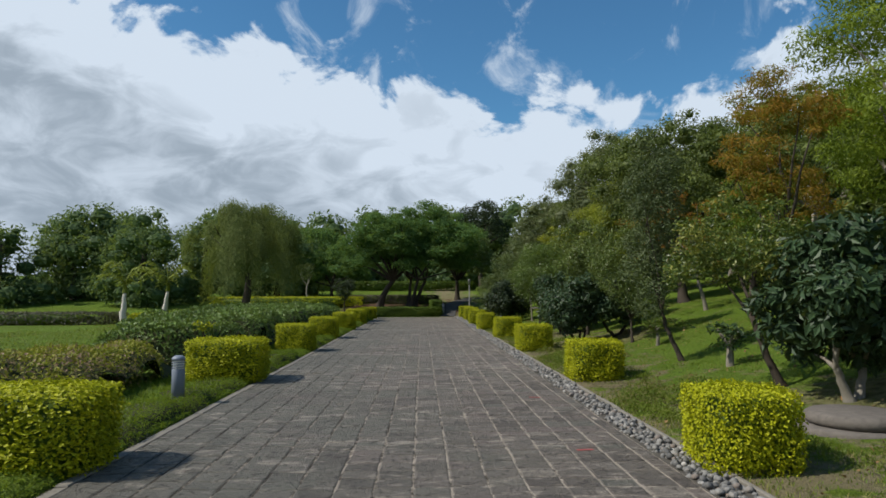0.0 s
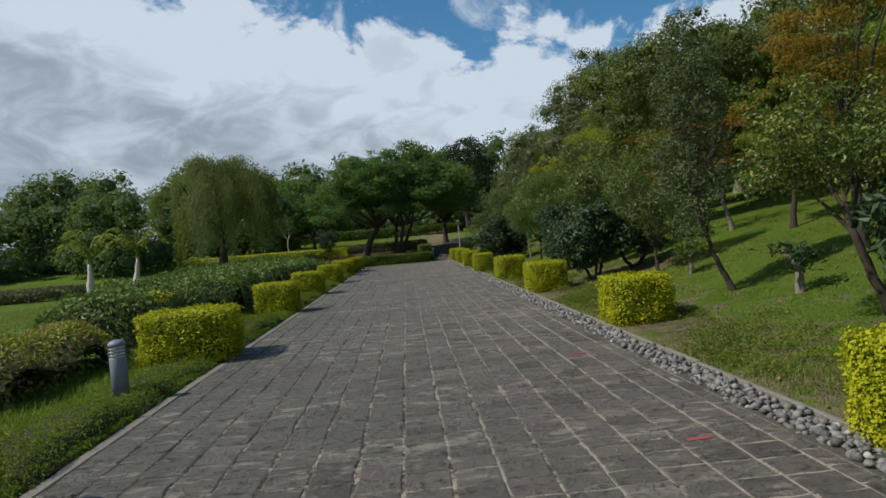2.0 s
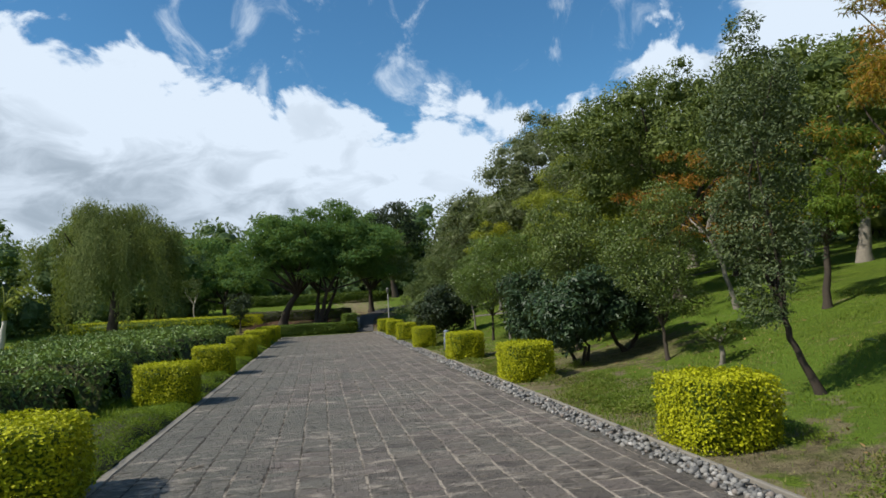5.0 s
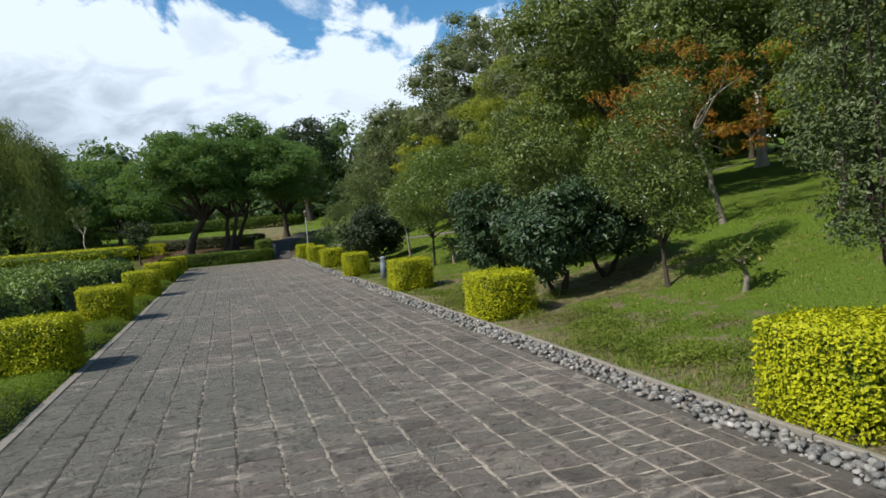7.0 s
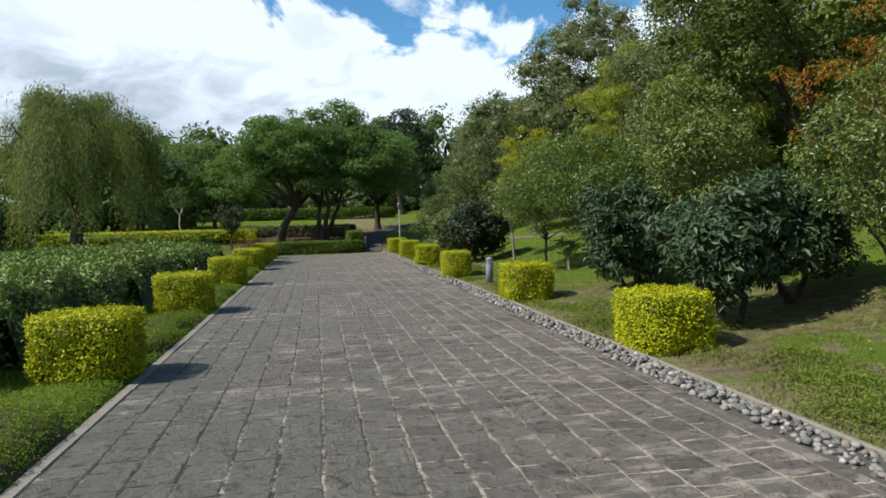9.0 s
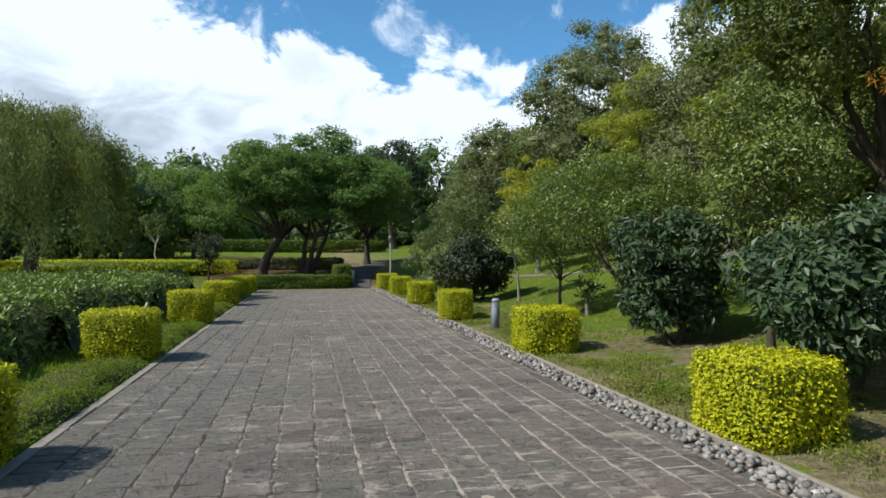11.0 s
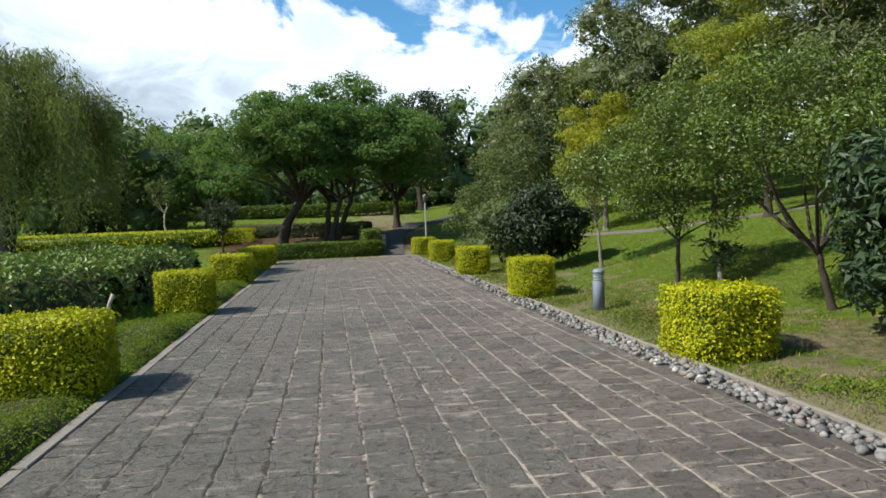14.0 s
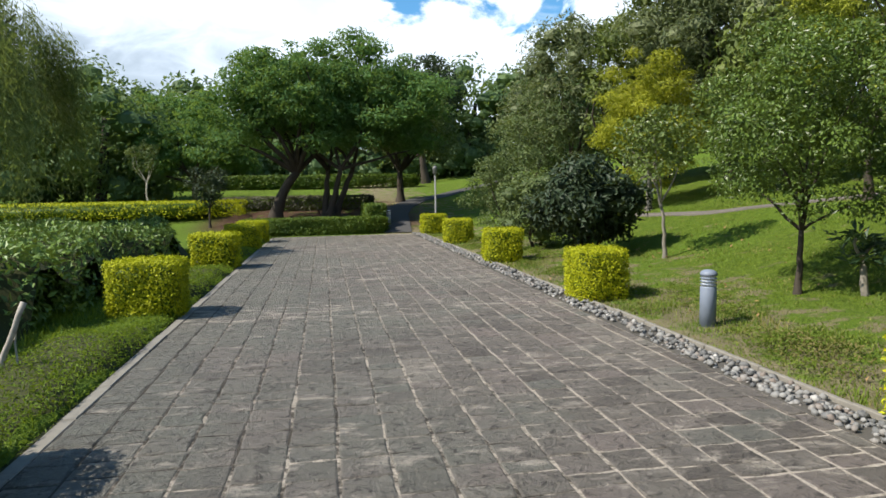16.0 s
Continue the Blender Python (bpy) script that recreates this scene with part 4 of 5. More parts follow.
def weeping_tree(name, x, y, label, height, radius, strands, mat, seed):
    """A willow: a domed head with long hanging sprays of fine leaves."""
    r = np.random.default_rng(seed)
    ob = thing(name, x, y, gz(x, y) - 0.04, label, "tree")
    bole = piece("trunk", raw_mesh("trunk", *tube(bend((0, 0, 0), (0.2, 0, height * 0.55), 0.05, r, 8), np.linspace(0.26, 0.13, 8), 10, r, 0.1), bark_brown, True), ob)
    for i in range(8):
        a = 2 * np.pi * i / 8
        tip = (0.55 * radius * math.cos(a), 0.55 * radius * math.sin(a), height * r.uniform(0.72, 0.92))
        piece("limb", raw_mesh("limb", *tube(bend((0.2, 0, height * 0.5), tip, 0.1, r, 6), np.linspace(0.10, 0.02, 6), 7, r), bark_brown, True), bole)
    Ps = []
    lobes = [(r.uniform(0, 2 * np.pi), math.sqrt(r.uniform(0.0, 1.0)), r.uniform(0.80, 1.06)) for _ in range(44)]
    for i in range(strands):
        a, k, up = lobes[i % len(lobes)]
        cx, cy = math.cos(a) * radius * k * 0.88 + r.normal() * 0.21, math.sin(a) * radius * k * 0.88 + r.normal() * 0.21
        top = height * up * (1.0 - 0.24 * k * k) + r.normal() * 0.16
        ln = (0.30 + 0.45 * k) * height * (0.45 + 0.4 * math.sin(a * 7.3 + k * 9) ** 2) * r.uniform(0.5, 1.05)
        s = np.linspace(0, 1, 30)
        out = 1 + 0.16 * np.sqrt(s)
        pz = np.maximum(top - ln * s ** 1.25, 0.4 + 0.4 * r.uniform())
        Ps.append(np.stack([cx * out, cy * out, pz], -1) + r.normal(size=(30, 3)) * 0.07)
    P = np.concatenate(Ps)
    N = unit(P * np.array([1, 1, 0]) + r.normal(size=P.shape) * 0.8)
    fol = [leaves(P, N, 0.15, 0.027, r, 1.4)]
    fol += [ball((0.1, 0, height * 0.6), (radius * 0.3, radius * 0.3, height * 0.2), 9, 7, r, 0.2)]
    piece("crown", raw_mesh("crown", *join(fol), mat), ob)


weeping_tree("willow", -9.35, 36.6, "weeping willow with pale olive hanging sprays", 6.25, 3.3, 2400, leaf_willow, 91)


def palm(x, y, label, trunk_h, fronds, seed, lean):
    r = np.random.default_rng(seed)
    ob = thing("bottle_palm", x, y, gz(x, y) - 0.03, label, "palm", "bottle palms")
    line = bend((0, 0, 0), (lean, 0, trunk_h), 0.02, r, 9)
    piece("trunk", raw_mesh("trunk", *tube(line, [0.13, 0.15, 0.155, 0.15, 0.135, 0.115, 0.10, 0.09, 0.08], 12, r, 0.03), palm_trunk, True), ob)
    top = line[-1]
    piece("crownshaft", raw_mesh("crownshaft", *tube([top, top + [0, 0, 0.25], top + [0, 0, 0.5]], [0.12, 0.09, 0.05], 9), leaf_palm, True), ob)
    for i in range(fronds):
        a = 2 * np.pi * i / fronds + r.uniform(-0.2, 0.2)
        ln, rise = r.uniform(1.2, 1.7), r.uniform(1.2, 2.5)
        s = np.linspace(0, 1, 12)
        d = np.array([math.cos(a), math.sin(a)])
        rach = np.stack([d[0] * ln * s, d[1] * ln * s, rise * 1.5 * s - (rise + 0.75) * s ** 2.2], -1) + top + [0, 0, 0.4]
        side = np.array([-d[1], d[0], 0])
        v = [tube(rach, np.linspace(0.022, 0.006, 12), 5)]
        for k in range(1, 12):
            for sg in (-1, 1):
                q = np.repeat(rach[k][None] + (rach[k - 1] - rach[k])[None] * r.uniform(0, 1), 3, 0) + np.linspace(0, 0.06, 3)[:, None] * np.array([d[0], d[1], 0])
                tip = q + side * sg * 0.30 * (1 - 0.5 * s[k]) + np.array([d[0] * 0.2, d[1] * 0.2, -0.14])
                wv = np.array([d[0], d[1], 0]) * 0.022
                quad = np.stack([q - wv, tip - wv * 0.3, tip + wv * 0.3, q + wv], 1).reshape(-1, 3)
                v.append((quad, np.arange(12).reshape(3, 4)))
        piece("frond", raw_mesh("frond", *join(v), leaf_palm), ob)


palm(-14.1, 32.9, "bottle palm with whitish swollen trunk", 1.55, 8, 95, 0.05)
palm(-13.8, 37.0, "bottle palm with whitish trunk and arching fronds", 1.7, 9, 96, 0.25)


# far woods closing the place behind the lawn and round the back
def wood(name, cells, label, mat, seed, count=34000, leaf=0.38):
    r = np.random.default_rng(seed)
    ob = thing(name, 0, 0, 0, label, "wood")
    clumps, stems = [], []
    for cx, cy, h, rad in cells:
        b = gz(cx, cy)
        stems.append(tube(bend((cx, cy, b - 0.1), (cx + r.normal() * 0.3, cy, b + h * 0.6), 0.03, r, 5), np.linspace(0.28, 0.14, 5), 7, r))
        for _ in range(15):
            clumps.append([cx + r.uniform(-3.2, 3.2), cy + r.uniform(-2, 2), b + r.uniform(0.3, 1.6), r.uniform(1.0, 1.5), r.uniform(1.0, 1.5), r.uniform(0.8, 1.3)])
        clumps += make_clumps((cx, cy, b + h * 0.5), (rad * 0.85, rad * 0.8, h * 0.42), 30, rad * 0.34, r, -0.98, 0.75)
    piece("trunks", raw_mesh("trunks", *join(stems), bark_brown, True), ob)
    piece("crowns", raw_mesh("crowns", *clump_leaves(clumps, count, leaf, leaf * 0.45, r, 0.1, shell=(0.6, 1.1), core=0.5), mat), ob)
    ob["kind"] = "stuff"


r_w = np.random.default_rng(5)
wood("woodland", [(x + r_w.normal(), 50 + r_w.normal() * 2 + (x + 34) * 0.15, r_w.uniform(6.8, 8.2), r_w.uniform(3.0, 4.0)) for x in np.arange(-36, -9, 4.0)], "row of dark green trees behind the left lawn", leaf_wood, 101, 48000, 0.30)
wood("woodland", [(x + r_w.normal(), 73 + r_w.normal() * 3, r_w.uniform(7.4, 9.4), r_w.uniform(3.4, 4.4)) for x in np.arange(-36, 32, 4.2)], "belt of dark green trees on the far rise", leaf_wood, 102, 54000, 0.48)
wood("woodland", [(x, 40 + (x + 62) * 0.5 + r_w.normal() * 2, r_w.uniform(8, 10), r_w.uniform(3.5, 4.5)) for x in np.arange(-62, -36, 5)], "dark green trees at the far side of the lawn", leaf_wood, 103, 14000, 0.5)
wood("woodland", [(22 + r_w.normal() * 2, y, r_w.uniform(7, 9), r_w.uniform(3.4, 4.4)) for y in np.arange(8, 60, 5.5)], "belt of trees along the top of the bank", leaf_hill, 104, 20000, 0.45)
wood("woodland", [(x + r_w.normal() * 0.6, 67 + r_w.normal(), r_w.uniform(4.2, 5.6), r_w.uniform(2.4, 3.0)) for x in np.arange(-13, 17, 3.2)], "lower dark green trees behind the rising lawn", leaf_wood, 106, 20000, 0.38)
wood("woodland", [(x, -30 + r_w.normal() * 3, r_w.uniform(7, 9), 4.0) for x in np.arange(-40, 41, 7)], "belt of trees behind the start of the walk", leaf_green, 105, 9000, 0.7)


# ---- fixtures ----
def lathe(profile, seg=24):
    pts = np.array(profile, float)
    th = np.linspace(0, 2 * np.pi, seg, endpoint=False)
    v = np.stack([np.outer(pts[:, 0], np.cos(th)), np.outer(pts[:, 0], np.sin(th)), np.outer(pts[:, 1], np.ones(seg))], -1).reshape(-1, 3)
    f = [[i * seg + j, i * seg + (j + 1) % seg, (i + 1) * seg + (j + 1) % seg, (i + 1) * seg + j] for i in range(len(pts) - 1) for j in range(seg)]
    return v, np.array(f)


bollard = thing("bollard_light", -3.22, 9.58, gz(-3.22, 9.58) - 0.03, "blue-grey louvred bollard light standing in the grass", "bollard light", "bollard lights")
piece("post", raw_mesh("post", *lathe([(0.0, -0.05), (0.085, -0.05), (0.085, 0.42), (0.080, 0.43), (0.0, 0.43)]), mat_bollard, True), bollard)
glass = piece("lamp_glass", raw_mesh("lamp_glass", *lathe([(0.070, 0.43), (0.070, 0.56)]), mat_lens, True), bollard, label="frosted lamp glass")
for i in range(3):
    z = 0.448 + 0.034 * i
    piece("louvre", raw_mesh("louvre", *lathe([(0.066, z + 0.006), (0.088, z), (0.088, z + 0.007), (0.066, z + 0.013)]), mat_bollard, True), glass)
piece("cap", raw_mesh("cap", *lathe([(0.058, 0.545), (0.088, 0.545), (0.088, 0.57), (0.075, 0.592), (0.045, 0.608), (0.0, 0.613)]), mat_bollard, True), bollard)
copy_thing(bollard, pose(3.12, 26.25, gz(3.12, 26.25), 0, 1, 20))["label"] = "grey louvred bollard light beside the pebble strip"
copy_thing(bollard, pose(1.55, 45.6, gz(1.55, 45.6), 0, 0, 40))["label"] = "bollard light beside the side path entrance"

plinth = thing("stone_plinth", 4.5, 7.0, gz(4.5, 7.0) - 0.14, "weathered round stepped stone plinth in the grass", "plinth")
piece("base", raw_mesh("base", *lathe([(0.0, 0.0), (0.58, 0.0), (0.60, 0.02), (0.60, 0.12), (0.57, 0.145), (0.0, 0.145)], 30), mat_plinth, True), plinth)
piece("drum", raw_mesh("drum", *lathe([(0.42, 0.14), (0.47, 0.16), (0.49, 0.20), (0.475, 0.25), (0.43, 0.275), (0.0, 0.28)], 30), mat_plinth, True), plinth)

pole = thing("light_pole", 3.25, 44.8, gz(3.25, 44.8) - 0.05, "slim grey garden light pole with small head", "light pole")
piece("shaft", raw_mesh("shaft", *lathe([(0.0, 0.0), (0.06, 0.0), (0.06, 0.12), (0.038, 0.14), (0.03, 2.2), (0.0, 2.2)], 12), mat_pole, True), pole)
piece("lamp_head", raw_mesh("lamp_head", *lathe([(0.0, 2.14), (0.07, 2.16), (0.085, 2.36), (0.10, 2.38), (0.05, 2.45), (0.0, 2.46)], 14), mat_pole, True), pole)

stake = thing("wooden_stake", -3.5, 25.8, gz(-3.5, 25.8) - 0.05, "leaning bleached wooden stake in the grass", "stake")
piece("rod", raw_mesh("rod", *tube(bend((-0.12, -0.1, 0), (0.10, 0.0, 0.66), 0.02, np.random.default_rng(4), 7), [0.026] * 3 + [0.024] * 4, 8, np.random.default_rng(4), 0.12), mat_stake, True), stake)
piece("brace", raw_mesh("brace", *tube(bend((0.06, -0.06, 0), (0.02, 0.0, 0.42), 0.03, np.random.default_rng(5), 5), [0.009] * 5, 6), mat_stake, True), stake)


def strip(name, pts, half, lift, mat, label, category):
    """A narrow path that follows the lie of the land."""
    P = np.asarray(pts, float)
    s = np.linspace(0, 1, 40)
    c = np.stack([np.interp(s, np.linspace(0, 1, len(P)), P[:, k]) for k in (0, 1)], -1)
    t = unit(np.gradient(c, axis=0))
    q = np.stack([-t[:, 1], t[:, 0]], -1)
    rows = [c + q * half, c - q * half]
    v = np.concatenate([np.column_stack([e, ground_z(e[:, 0], e[:, 1]) + lift]) for e in rows] + [np.column_stack([e, ground_z(e[:, 0], e[:, 1]) - 0.1]) for e in rows])
    n = len(c)
    f = [[i, i + 1, n + i + 1, n + i] for i in range(n - 1)]
    f += [[2 * n + i, 2 * n + i + 1, i + 1, i] for i in range(n - 1)] + [[n + i, n + i + 1, 3 * n + i + 1, 3 * n + i] for i in range(n - 1)]
    tagged(new(name, raw_mesh(name, v, f, mat)), label, category, kind="structure")


strip("side_path", [(1.75, 44.6), (1.9, 46.5), (2.1, 48.5), (2.6, 51), (3.8, 54), (6.5, 57), (11, 60)], 0.55, 0.03, mat_asphalt, "dark worn path rising from the end of the walk", "path")
strip("bank_path", [(6.6, 43.0), (6.9, 38.0), (7.6, 33.5), (9.4, 30.5), (13.0, 28.5), (18, 28.0)], 0.13, 0.025, mat_plinth, "narrow grey path along the bank", "path")
paint = new("paint_mark", raw_mesh("paint_mark", *box((0, 0, 0), (0.16, 0.05, 0.002), 0.0005), mat_paint))
paint.matrix_basis = pose(1.56, 6.62, 0.0035, 0, 0, 8)
tagged(paint, "faded red paint mark on a paving stone", "paint mark")
copy_thing(paint, pose(1.62, 9.9, 0.0035, 0, 0, -5))


# ---- pieces: paving stones, pebbles, grass ----
SIZES = (0.165, 0.195, 0.22, 0.245, 0.275, 0.325)
COLS = 16
PITCH = 0.295
GAP = 0.006


def slab_shape(ln, seed):
    """A split stone: a wavering outline, a worn rounded edge and a slightly domed, uneven top."""
    r = np.random.default_rng(seed)
    a, b = PITCH / 2 - GAP, ln / 2 - GAP
    rim = np.array([(-a, -b), (-a * 0.3, -b), (a * 0.4, -b), (a, -b), (a, 0), (a, b), (a * 0.3, b), (-a * 0.4, b), (-a, b), (-a, 0)])
    rim = rim * (1 - 0.016 * (np.abs(rim).min(1) > a * 0.5))[:, None] + r.normal(size=rim.shape) * 0.0058
    n = len(rim)
    inner = rim * (1 - 0.011 / np.abs(rim).max(1))[:, None]
    ring = lambda q, z: np.concatenate([q, np.full((n, 1), z)], 1)
    v = np.concatenate([ring(rim, -0.03), ring(rim, -0.006), ring(inner, 0.0), [[r.normal() * 0.03, r.normal() * 0.03, r.normal() * 0.0022 + 0.0005]]])
    v[2 * n:3 * n, 2] += r.normal(size=n) * 0.0013
    v[:, :2] += (PITCH / 2, ln / 2)
    f = [[k * n + i, k * n + (i + 1) % n, (k + 1) * n + (i + 1) % n, (k + 1) * n + i] for k in range(2) for i in range(n)]
    f += [[2 * n + i, 2 * n + i + 1, 2 * n + (i + 2) % n, 3 * n] for i in range(0, n, 2)]
    return v, np.array(f)


slab_v = [[slab_shape(ln, 10 * i + k) for k in range(4)] for i, ln in enumerate(SIZES)]
slab_m = [[raw_mesh("paving_stone", v, f, mat_slab) for v, f in row] for row in slab_v]
r_s, rest = np.random.default_rng(77), []
course = [int(k) for k in r_s.choice(6, 300, p=(0.10, 0.20, 0.28, 0.24, 0.12, 0.06))]
for c in range(COLS):
    row = list(course)
    for k in range(0, 298):
        if r_s.uniform() < 0.16:
            row[k], row[k + 1] = row[k + 1], row[k]
    y = -14.0 + r_s.uniform(0, 0.05) + 0.03 * math.sin(c * 0.8)
    x = LEFT + 0.07 + c * PITCH
    for i in row:
        if y > END - 0.3:
            break
        k = int(r_s.integers(4))
        at = pose(x + r_s.normal() * 0.0015, y, r_s.normal() * 0.0016, r_s.normal() * 0.14, r_s.normal() * 0.16, r_s.normal() * 0.3)
        if 10.0 < y < 14.2:
            piece("paving_stone", slab_m[i][k], pavement, at)
        else:
            v, f = slab_v[i][k]
            rest.append((v @ np.array(at.to_3x3()).T + np.array(at.translation), f))
        y += SIZES[i]
y = -14.0
while y < END - 0.4:
    i, k = int(r_s.integers(2, 6)), int(r_s.integers(4))
    v, f = slab_v[i][k]
    rest.append((v * np.array([0.46, 1.25, 1.0]) + np.array([2.088, y, r_s.normal() * 0.002]), f))
    y += SIZES[i] * 1.25
ob = piece("paving_stones", raw_mesh("paving_stones", *join(rest), mat_slab), pavement)
ob["kind"] = "stuff"

pebble_bed = tagged(new("pebble_strip"), "strip of loose grey river pebbles along the walk", "pebbles", kind="structure")
bed = piece("gravel_bed", raw_mesh("gravel_bed", *box((2.23, -4, -0.03), (2.56, END, -0.001), 0.002), mat_gravel), pebble_bed)
shapes = [ball((0, 0, 0), (1, 1, 1), 7, 4, np.random.default_rng(200 + i), 0.19) for i in range(8)]
pebble_m = [raw_mesh("pebble", v, f, mat_pebble, True) for v, f in shapes]
r_p, rest, single = np.random.default_rng(78), [], 0
for layer, (per, zc) in enumerate(((66, -0.006), (60, 0.014))):
    for j in range(int((END + 4) * per)):
        y, x = r_p.uniform(-4, END), r_p.uniform(2.25, 2.54)
        if not layer and not 3 < y < 26:
            continue
        s = r_p.uniform(0.018, 0.033) * r_p.choice((0.8, 1.0, 1.25))
        i = int(r_p.integers(8))
        at = pose(x, y, zc + r_p.normal() * 0.006 + s * 0.2, r_p.uniform(-25, 25), r_p.uniform(-25, 25), r_p.uniform(0, 360)) @ Matrix.Diagonal((s * r_p.uniform(0.9, 1.4), s * r_p.uniform(0.8, 1.1), s * r_p.uniform(0.55, 0.9), 1))
        if layer and 11.0 < y < 16.8 and single < 300:
            piece("pebble", pebble_m[i], pebble_bed, at)
            single += 1
        else:
            v, f = shapes[i]
            rest.append((v @ np.array(at.to_3x3()).T + np.array(at.translation), f))
ob = piece("pebbles", raw_mesh("pebbles", *join(rest), mat_pebble, True), pebble_bed)
ob["kind"] = "stuff"


def bare_spot(x, y):
    """Where the verge is trodden or shaded bare."""
    out = np.zeros(len(x), bool)
    for bx, by, br in ((5.0, 18.7, 1.8), (4.6, 22.2, 1.2), (3.2, 16.9, 0.7), (3.3, 10.9, 0.7), (5.2, 8.2, 1.1)):
        out |= np.hypot(x - bx, y - by) < br * (1 + 0.3 * np.sin(x * 5 + y * 3))
    return out


def grass(name, x0, x1, y0, y1, per_m2, h, seed, label, clump=0.0, wide=0.006, mat=grass_blade):
    """Grass as bent blades, thinned into tufts by a wave of density."""
    r = np.random.default_rng(seed)
    n = int((x1 - x0) * (y1 - y0) * per_m2)
    x, y = r.uniform(x0, x1, n), r.uniform(y0, y1, n)
    field = 0.5 + 0.25 * np.sin(x * 3.1 + y * 1.3 + seed) + 0.25 * np.sin(y * 4.3 - x * 2.2) * np.sin(x * 1.2 + y * 0.5)
    keep = (r.uniform(size=n) > clump * (1 - field)) & ~(bare_spot(x, y) & (r.uniform(size=n) < 0.85))
    x, y, field = x[keep], y[keep], field[keep]
    n = len(x)
    a, hh = r.uniform(0, 2 * np.pi, n), h * r.uniform(0.5, 1.25, n) * (1 - clump * 0.6 + clump * 0.9 * field)
    d = np.stack([np.cos(a), np.sin(a), np.zeros(n)], -1)
    w2 = np.stack([-np.sin(a), np.cos(a), np.zeros(n)], -1) * (wide * r.uniform(0.7, 1.4, n))[:, None]
    P = np.stack([x, y, ground_z(x, y) - 0.006], -1)
    tip = P + np.array([0, 0, 1.0]) * (hh * 0.92)[:, None] + d * (hh * r.uniform(0.15, 0.8, n))[:, None]
    v = np.stack([P - w2, P + w2, tip], 1).reshape(-1, 3)
    f = np.arange(3 * n).reshape(n, 3)
    tagged(new(name, raw_mesh(name, v, f, mat)), label, "grass", kind="stuff")


r_g = np.random.default_rng(301)
cx, cy = r_g.uniform(-3.8, -2.74, 80000), r_g.uniform(-4.0, 44.0, 80000)


def mound(px, py):
    """Height of the low planting: a swollen cushion that drops steeply to the kerb."""
    swell = 0.085 + 0.035 * np.sin(py * 1.7 + 0.6) + 0.025 * np.sin(py * 0.63 + px * 2) + 0.02 * np.sin(py * 4.9 + px * 5)
    edge = -2.79 + 0.05 * np.sin(py * 2.9) + 0.03 * np.sin(py * 7.1)
    s = np.clip((edge - px) / 0.24, 0, 1)
    for hx, hy, _, wy, _ in plots[:7]:
        swell = swell * (0.25 + 0.75 * np.clip((np.abs(py - hy + 0.25) - wy * 0.43 - 0.35) / 0.6, 0, 1))
    return np.maximum(ground_z(px, py), 0.015) + swell * np.sqrt(1 - (1 - s) ** 2) * np.clip((px + 4.05) / 0.5, 0, 1)


drop = r_g.uniform(size=80000)
cx = np.where(drop < 0.25, r_g.uniform(-3.05, -2.76, 80000), cx)
rise = r_g.uniform(-0.03, 0.025, 80000)
e_n = np.stack([-(mound(cx + 0.02, cy) - mound(cx - 0.02, cy)) / 0.04, -(mound(cx, cy + 0.02) - mound(cx, cy - 0.02)) / 0.04, np.ones(80000)], -1)
cover = leaves(np.stack([cx, cy, np.maximum(mound(cx, cy) + rise, 0.0)], -1), unit(unit(e_n) + r_g.normal(size=(80000, 3)) * 0.6), 0.038, 0.013, r_g)
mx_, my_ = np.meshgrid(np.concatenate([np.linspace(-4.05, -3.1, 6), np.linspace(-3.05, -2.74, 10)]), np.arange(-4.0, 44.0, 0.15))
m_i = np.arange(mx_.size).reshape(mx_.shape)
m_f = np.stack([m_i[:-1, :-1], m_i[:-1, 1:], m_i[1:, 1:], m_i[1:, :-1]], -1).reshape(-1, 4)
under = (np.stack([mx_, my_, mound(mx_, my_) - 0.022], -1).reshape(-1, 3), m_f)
# Dark sheet fills the cushion; shade among stems and soil is in its colour.
tagged(new("planting_soil", raw_mesh("planting_soil", *under, mat_shade_twig, True)), "dark sheet toned as shaded stems and soil under the groundcover", "soil", kind="stuff")
tagged(new("groundcover", raw_mesh("groundcover", *cover, groundcover)), "dense low green groundcover along the edge of the walk", "groundcover", kind="stuff")
grass("grass", -4.6, -3.7, 3.0, 43.8, 900, 0.12, 305, "long green grass before the shrub bed", 0.5, 0.006, groundcover)
grass("grass", 2.63, 3.9, 3.5, 43.5, 1500, 0.06, 302, "tufted grass beside the pebble strip", 0.95, 0.006)
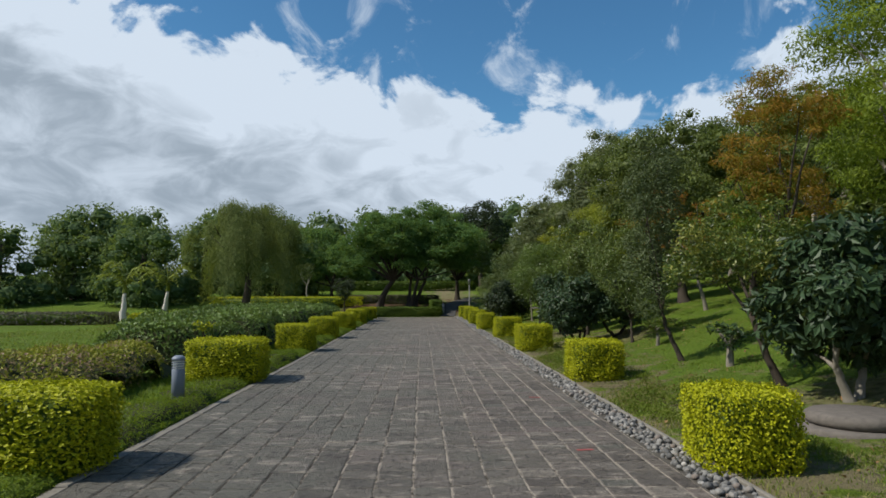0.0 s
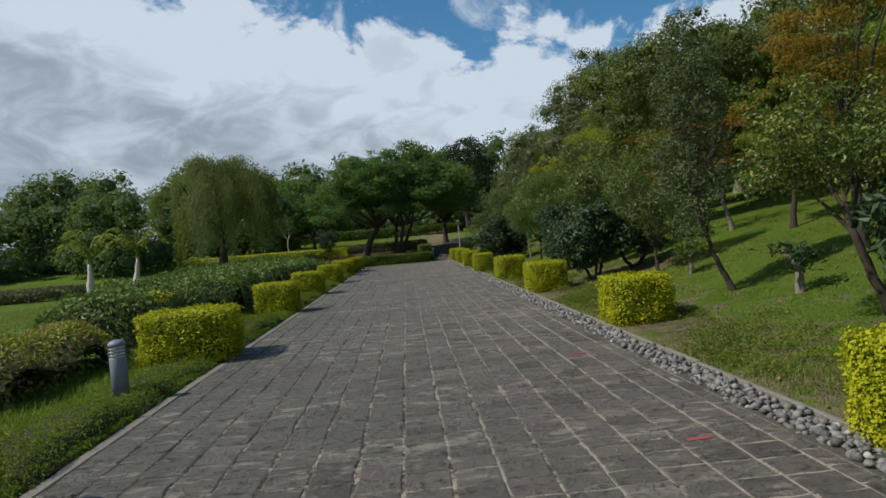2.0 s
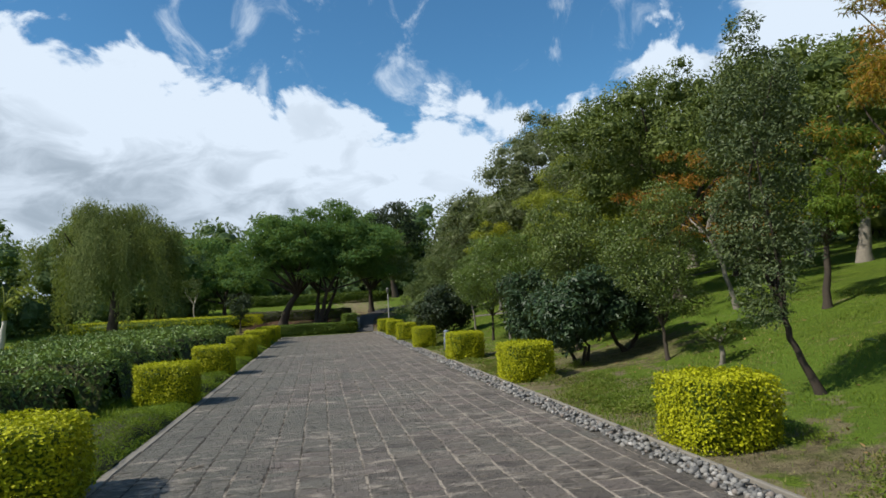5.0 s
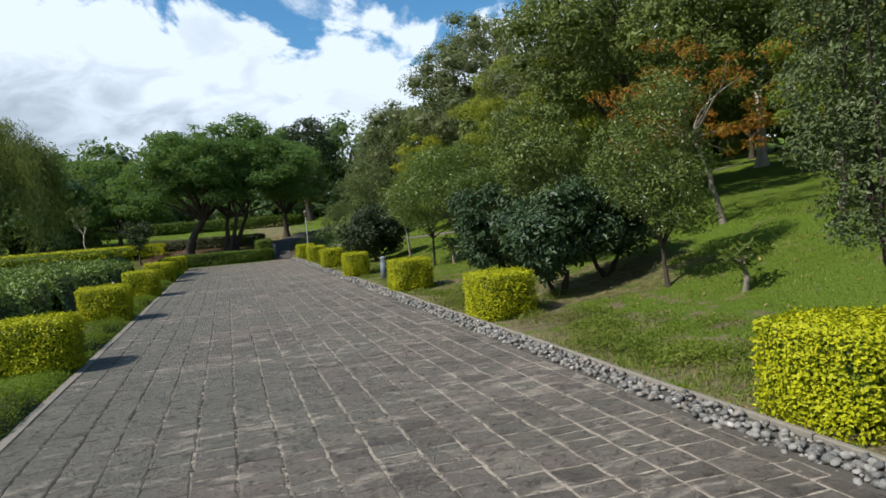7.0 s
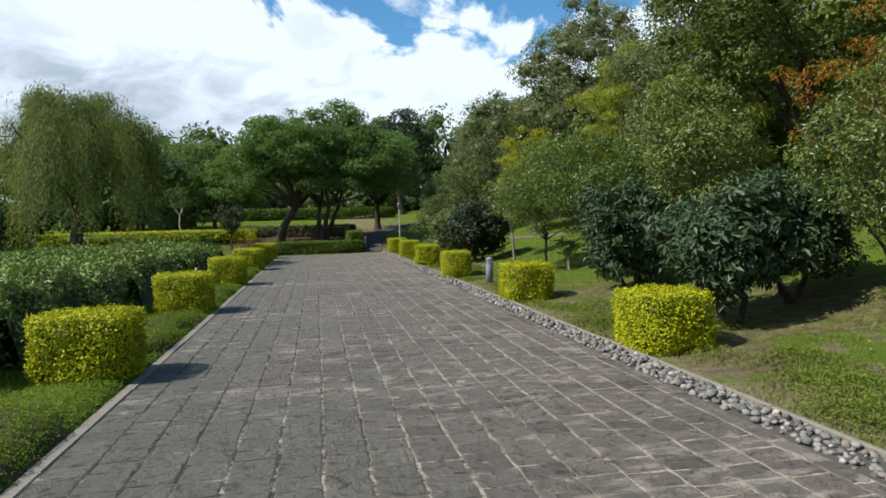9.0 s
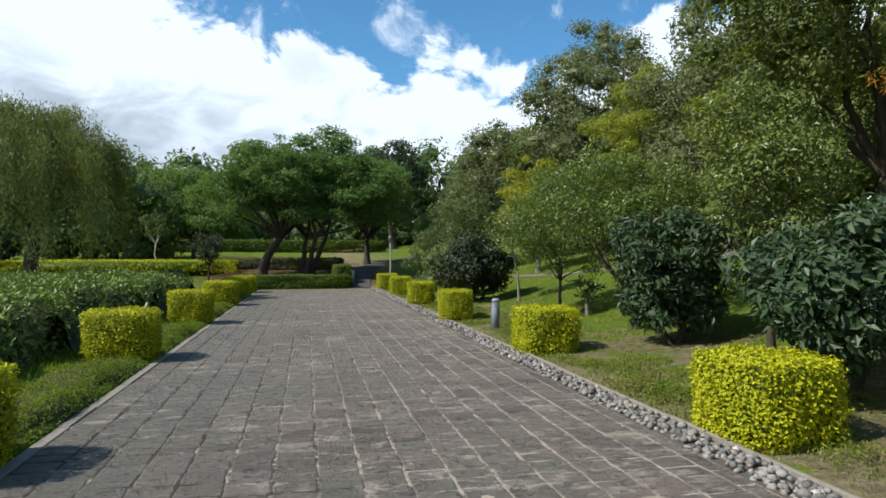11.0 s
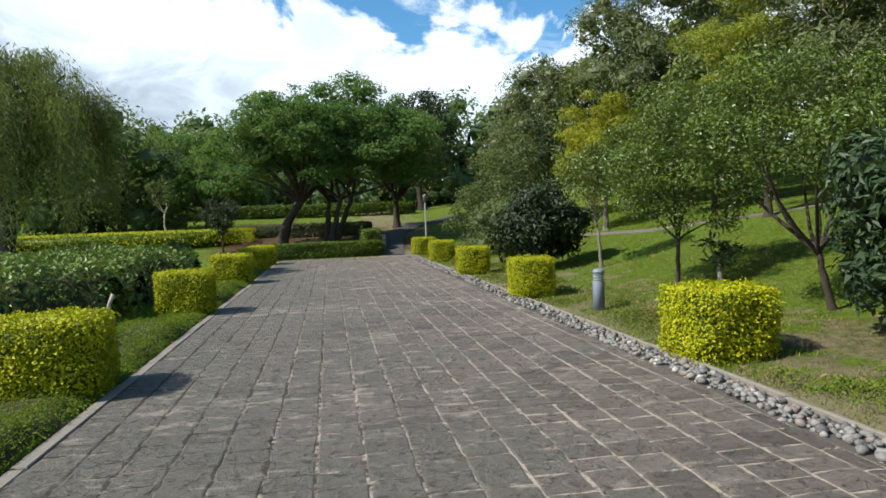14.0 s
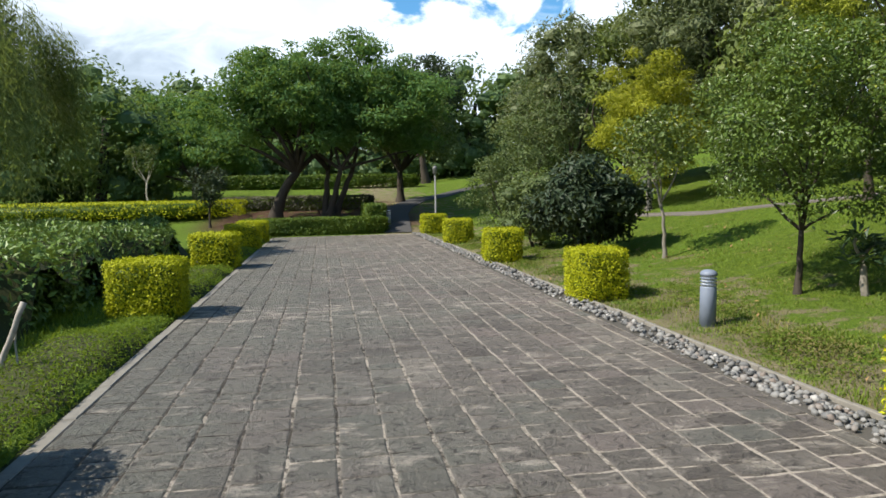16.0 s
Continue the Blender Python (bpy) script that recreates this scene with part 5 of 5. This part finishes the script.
grass("grass", 3.9, 9.5, 5.0, 42.0, 850, 0.038, 303, "short green lawn grass on the bank", 0.7, 0.007)
grass("grass", -16.0, -7.0, 14.0, 36.0, 130, 0.05, 304, "short bright lawn grass", 0.3, 0.014)
r_v = np.random.default_rng(310)
spots = [(r_v.uniform(2.72, 3.9) + 0.5 * r_v.uniform() ** 3, r_v.uniform(4.5, 43), r_v.uniform(0.10, 0.34)) for _ in range(110)]
spots += [(r_v.uniform(2.75, 3.6), r_v.choice((8.6, 9.6, 14.0, 14.8, 15.6, 19.6, 20.6, 25.2)) + r_v.normal() * 0.35, r_v.uniform(0.2, 0.42)) for _ in range(60)]
wx, wy, wz = [], [], []
for sx, sy, sr in spots:
    k = int(900 * sr * sr * 4) + 30
    q = r_v.normal(size=(k, 2)) * sr * 0.5
    wx.append(sx + np.abs(q[:, 0]) * np.sign(q[:, 0]))
    wy.append(sy + q[:, 1])
    wz.append(np.maximum(0.0, 1 - (q ** 2).sum(1) / (sr * sr)) * sr * 0.38 * r_v.uniform(0.3, 1.1, k) + 0.01)
wx, wy, wz = np.concatenate(wx), np.concatenate(wy), np.concatenate(wz)
keep = wx > 2.63
wx, wy, wz = wx[keep], wy[keep], wz[keep]
weed = leaves(np.stack([wx, wy, ground_z(wx, wy) + wz], -1), unit(np.array([0, 0, 0.9]) + r_v.normal(size=(len(wx), 3)) * 0.75), 0.037, 0.015, r_v)
tagged(new("weeds", raw_mesh("weeds", *weed, leaf_weed)), "patches of low leafy weeds in the verge grass", "weeds", kind="stuff")
r_l = np.random.default_rng(9)
lx, ly = r_l.uniform(2.65, 7.5, 520), r_l.uniform(4.5, 34, 520)
litter = raw_mesh("leaf_litter", *leaves(np.stack([lx, ly, ground_z(lx, ly) + 0.02], -1), unit(np.array([0, 0, 1.0]) + r_l.normal(size=(520, 3)) * 0.3), 0.06, 0.035, r_l), mat_litter)
tagged(new("leaf_litter", litter), "scattered dry brown fallen leaves", "leaf litter", kind="stuff")
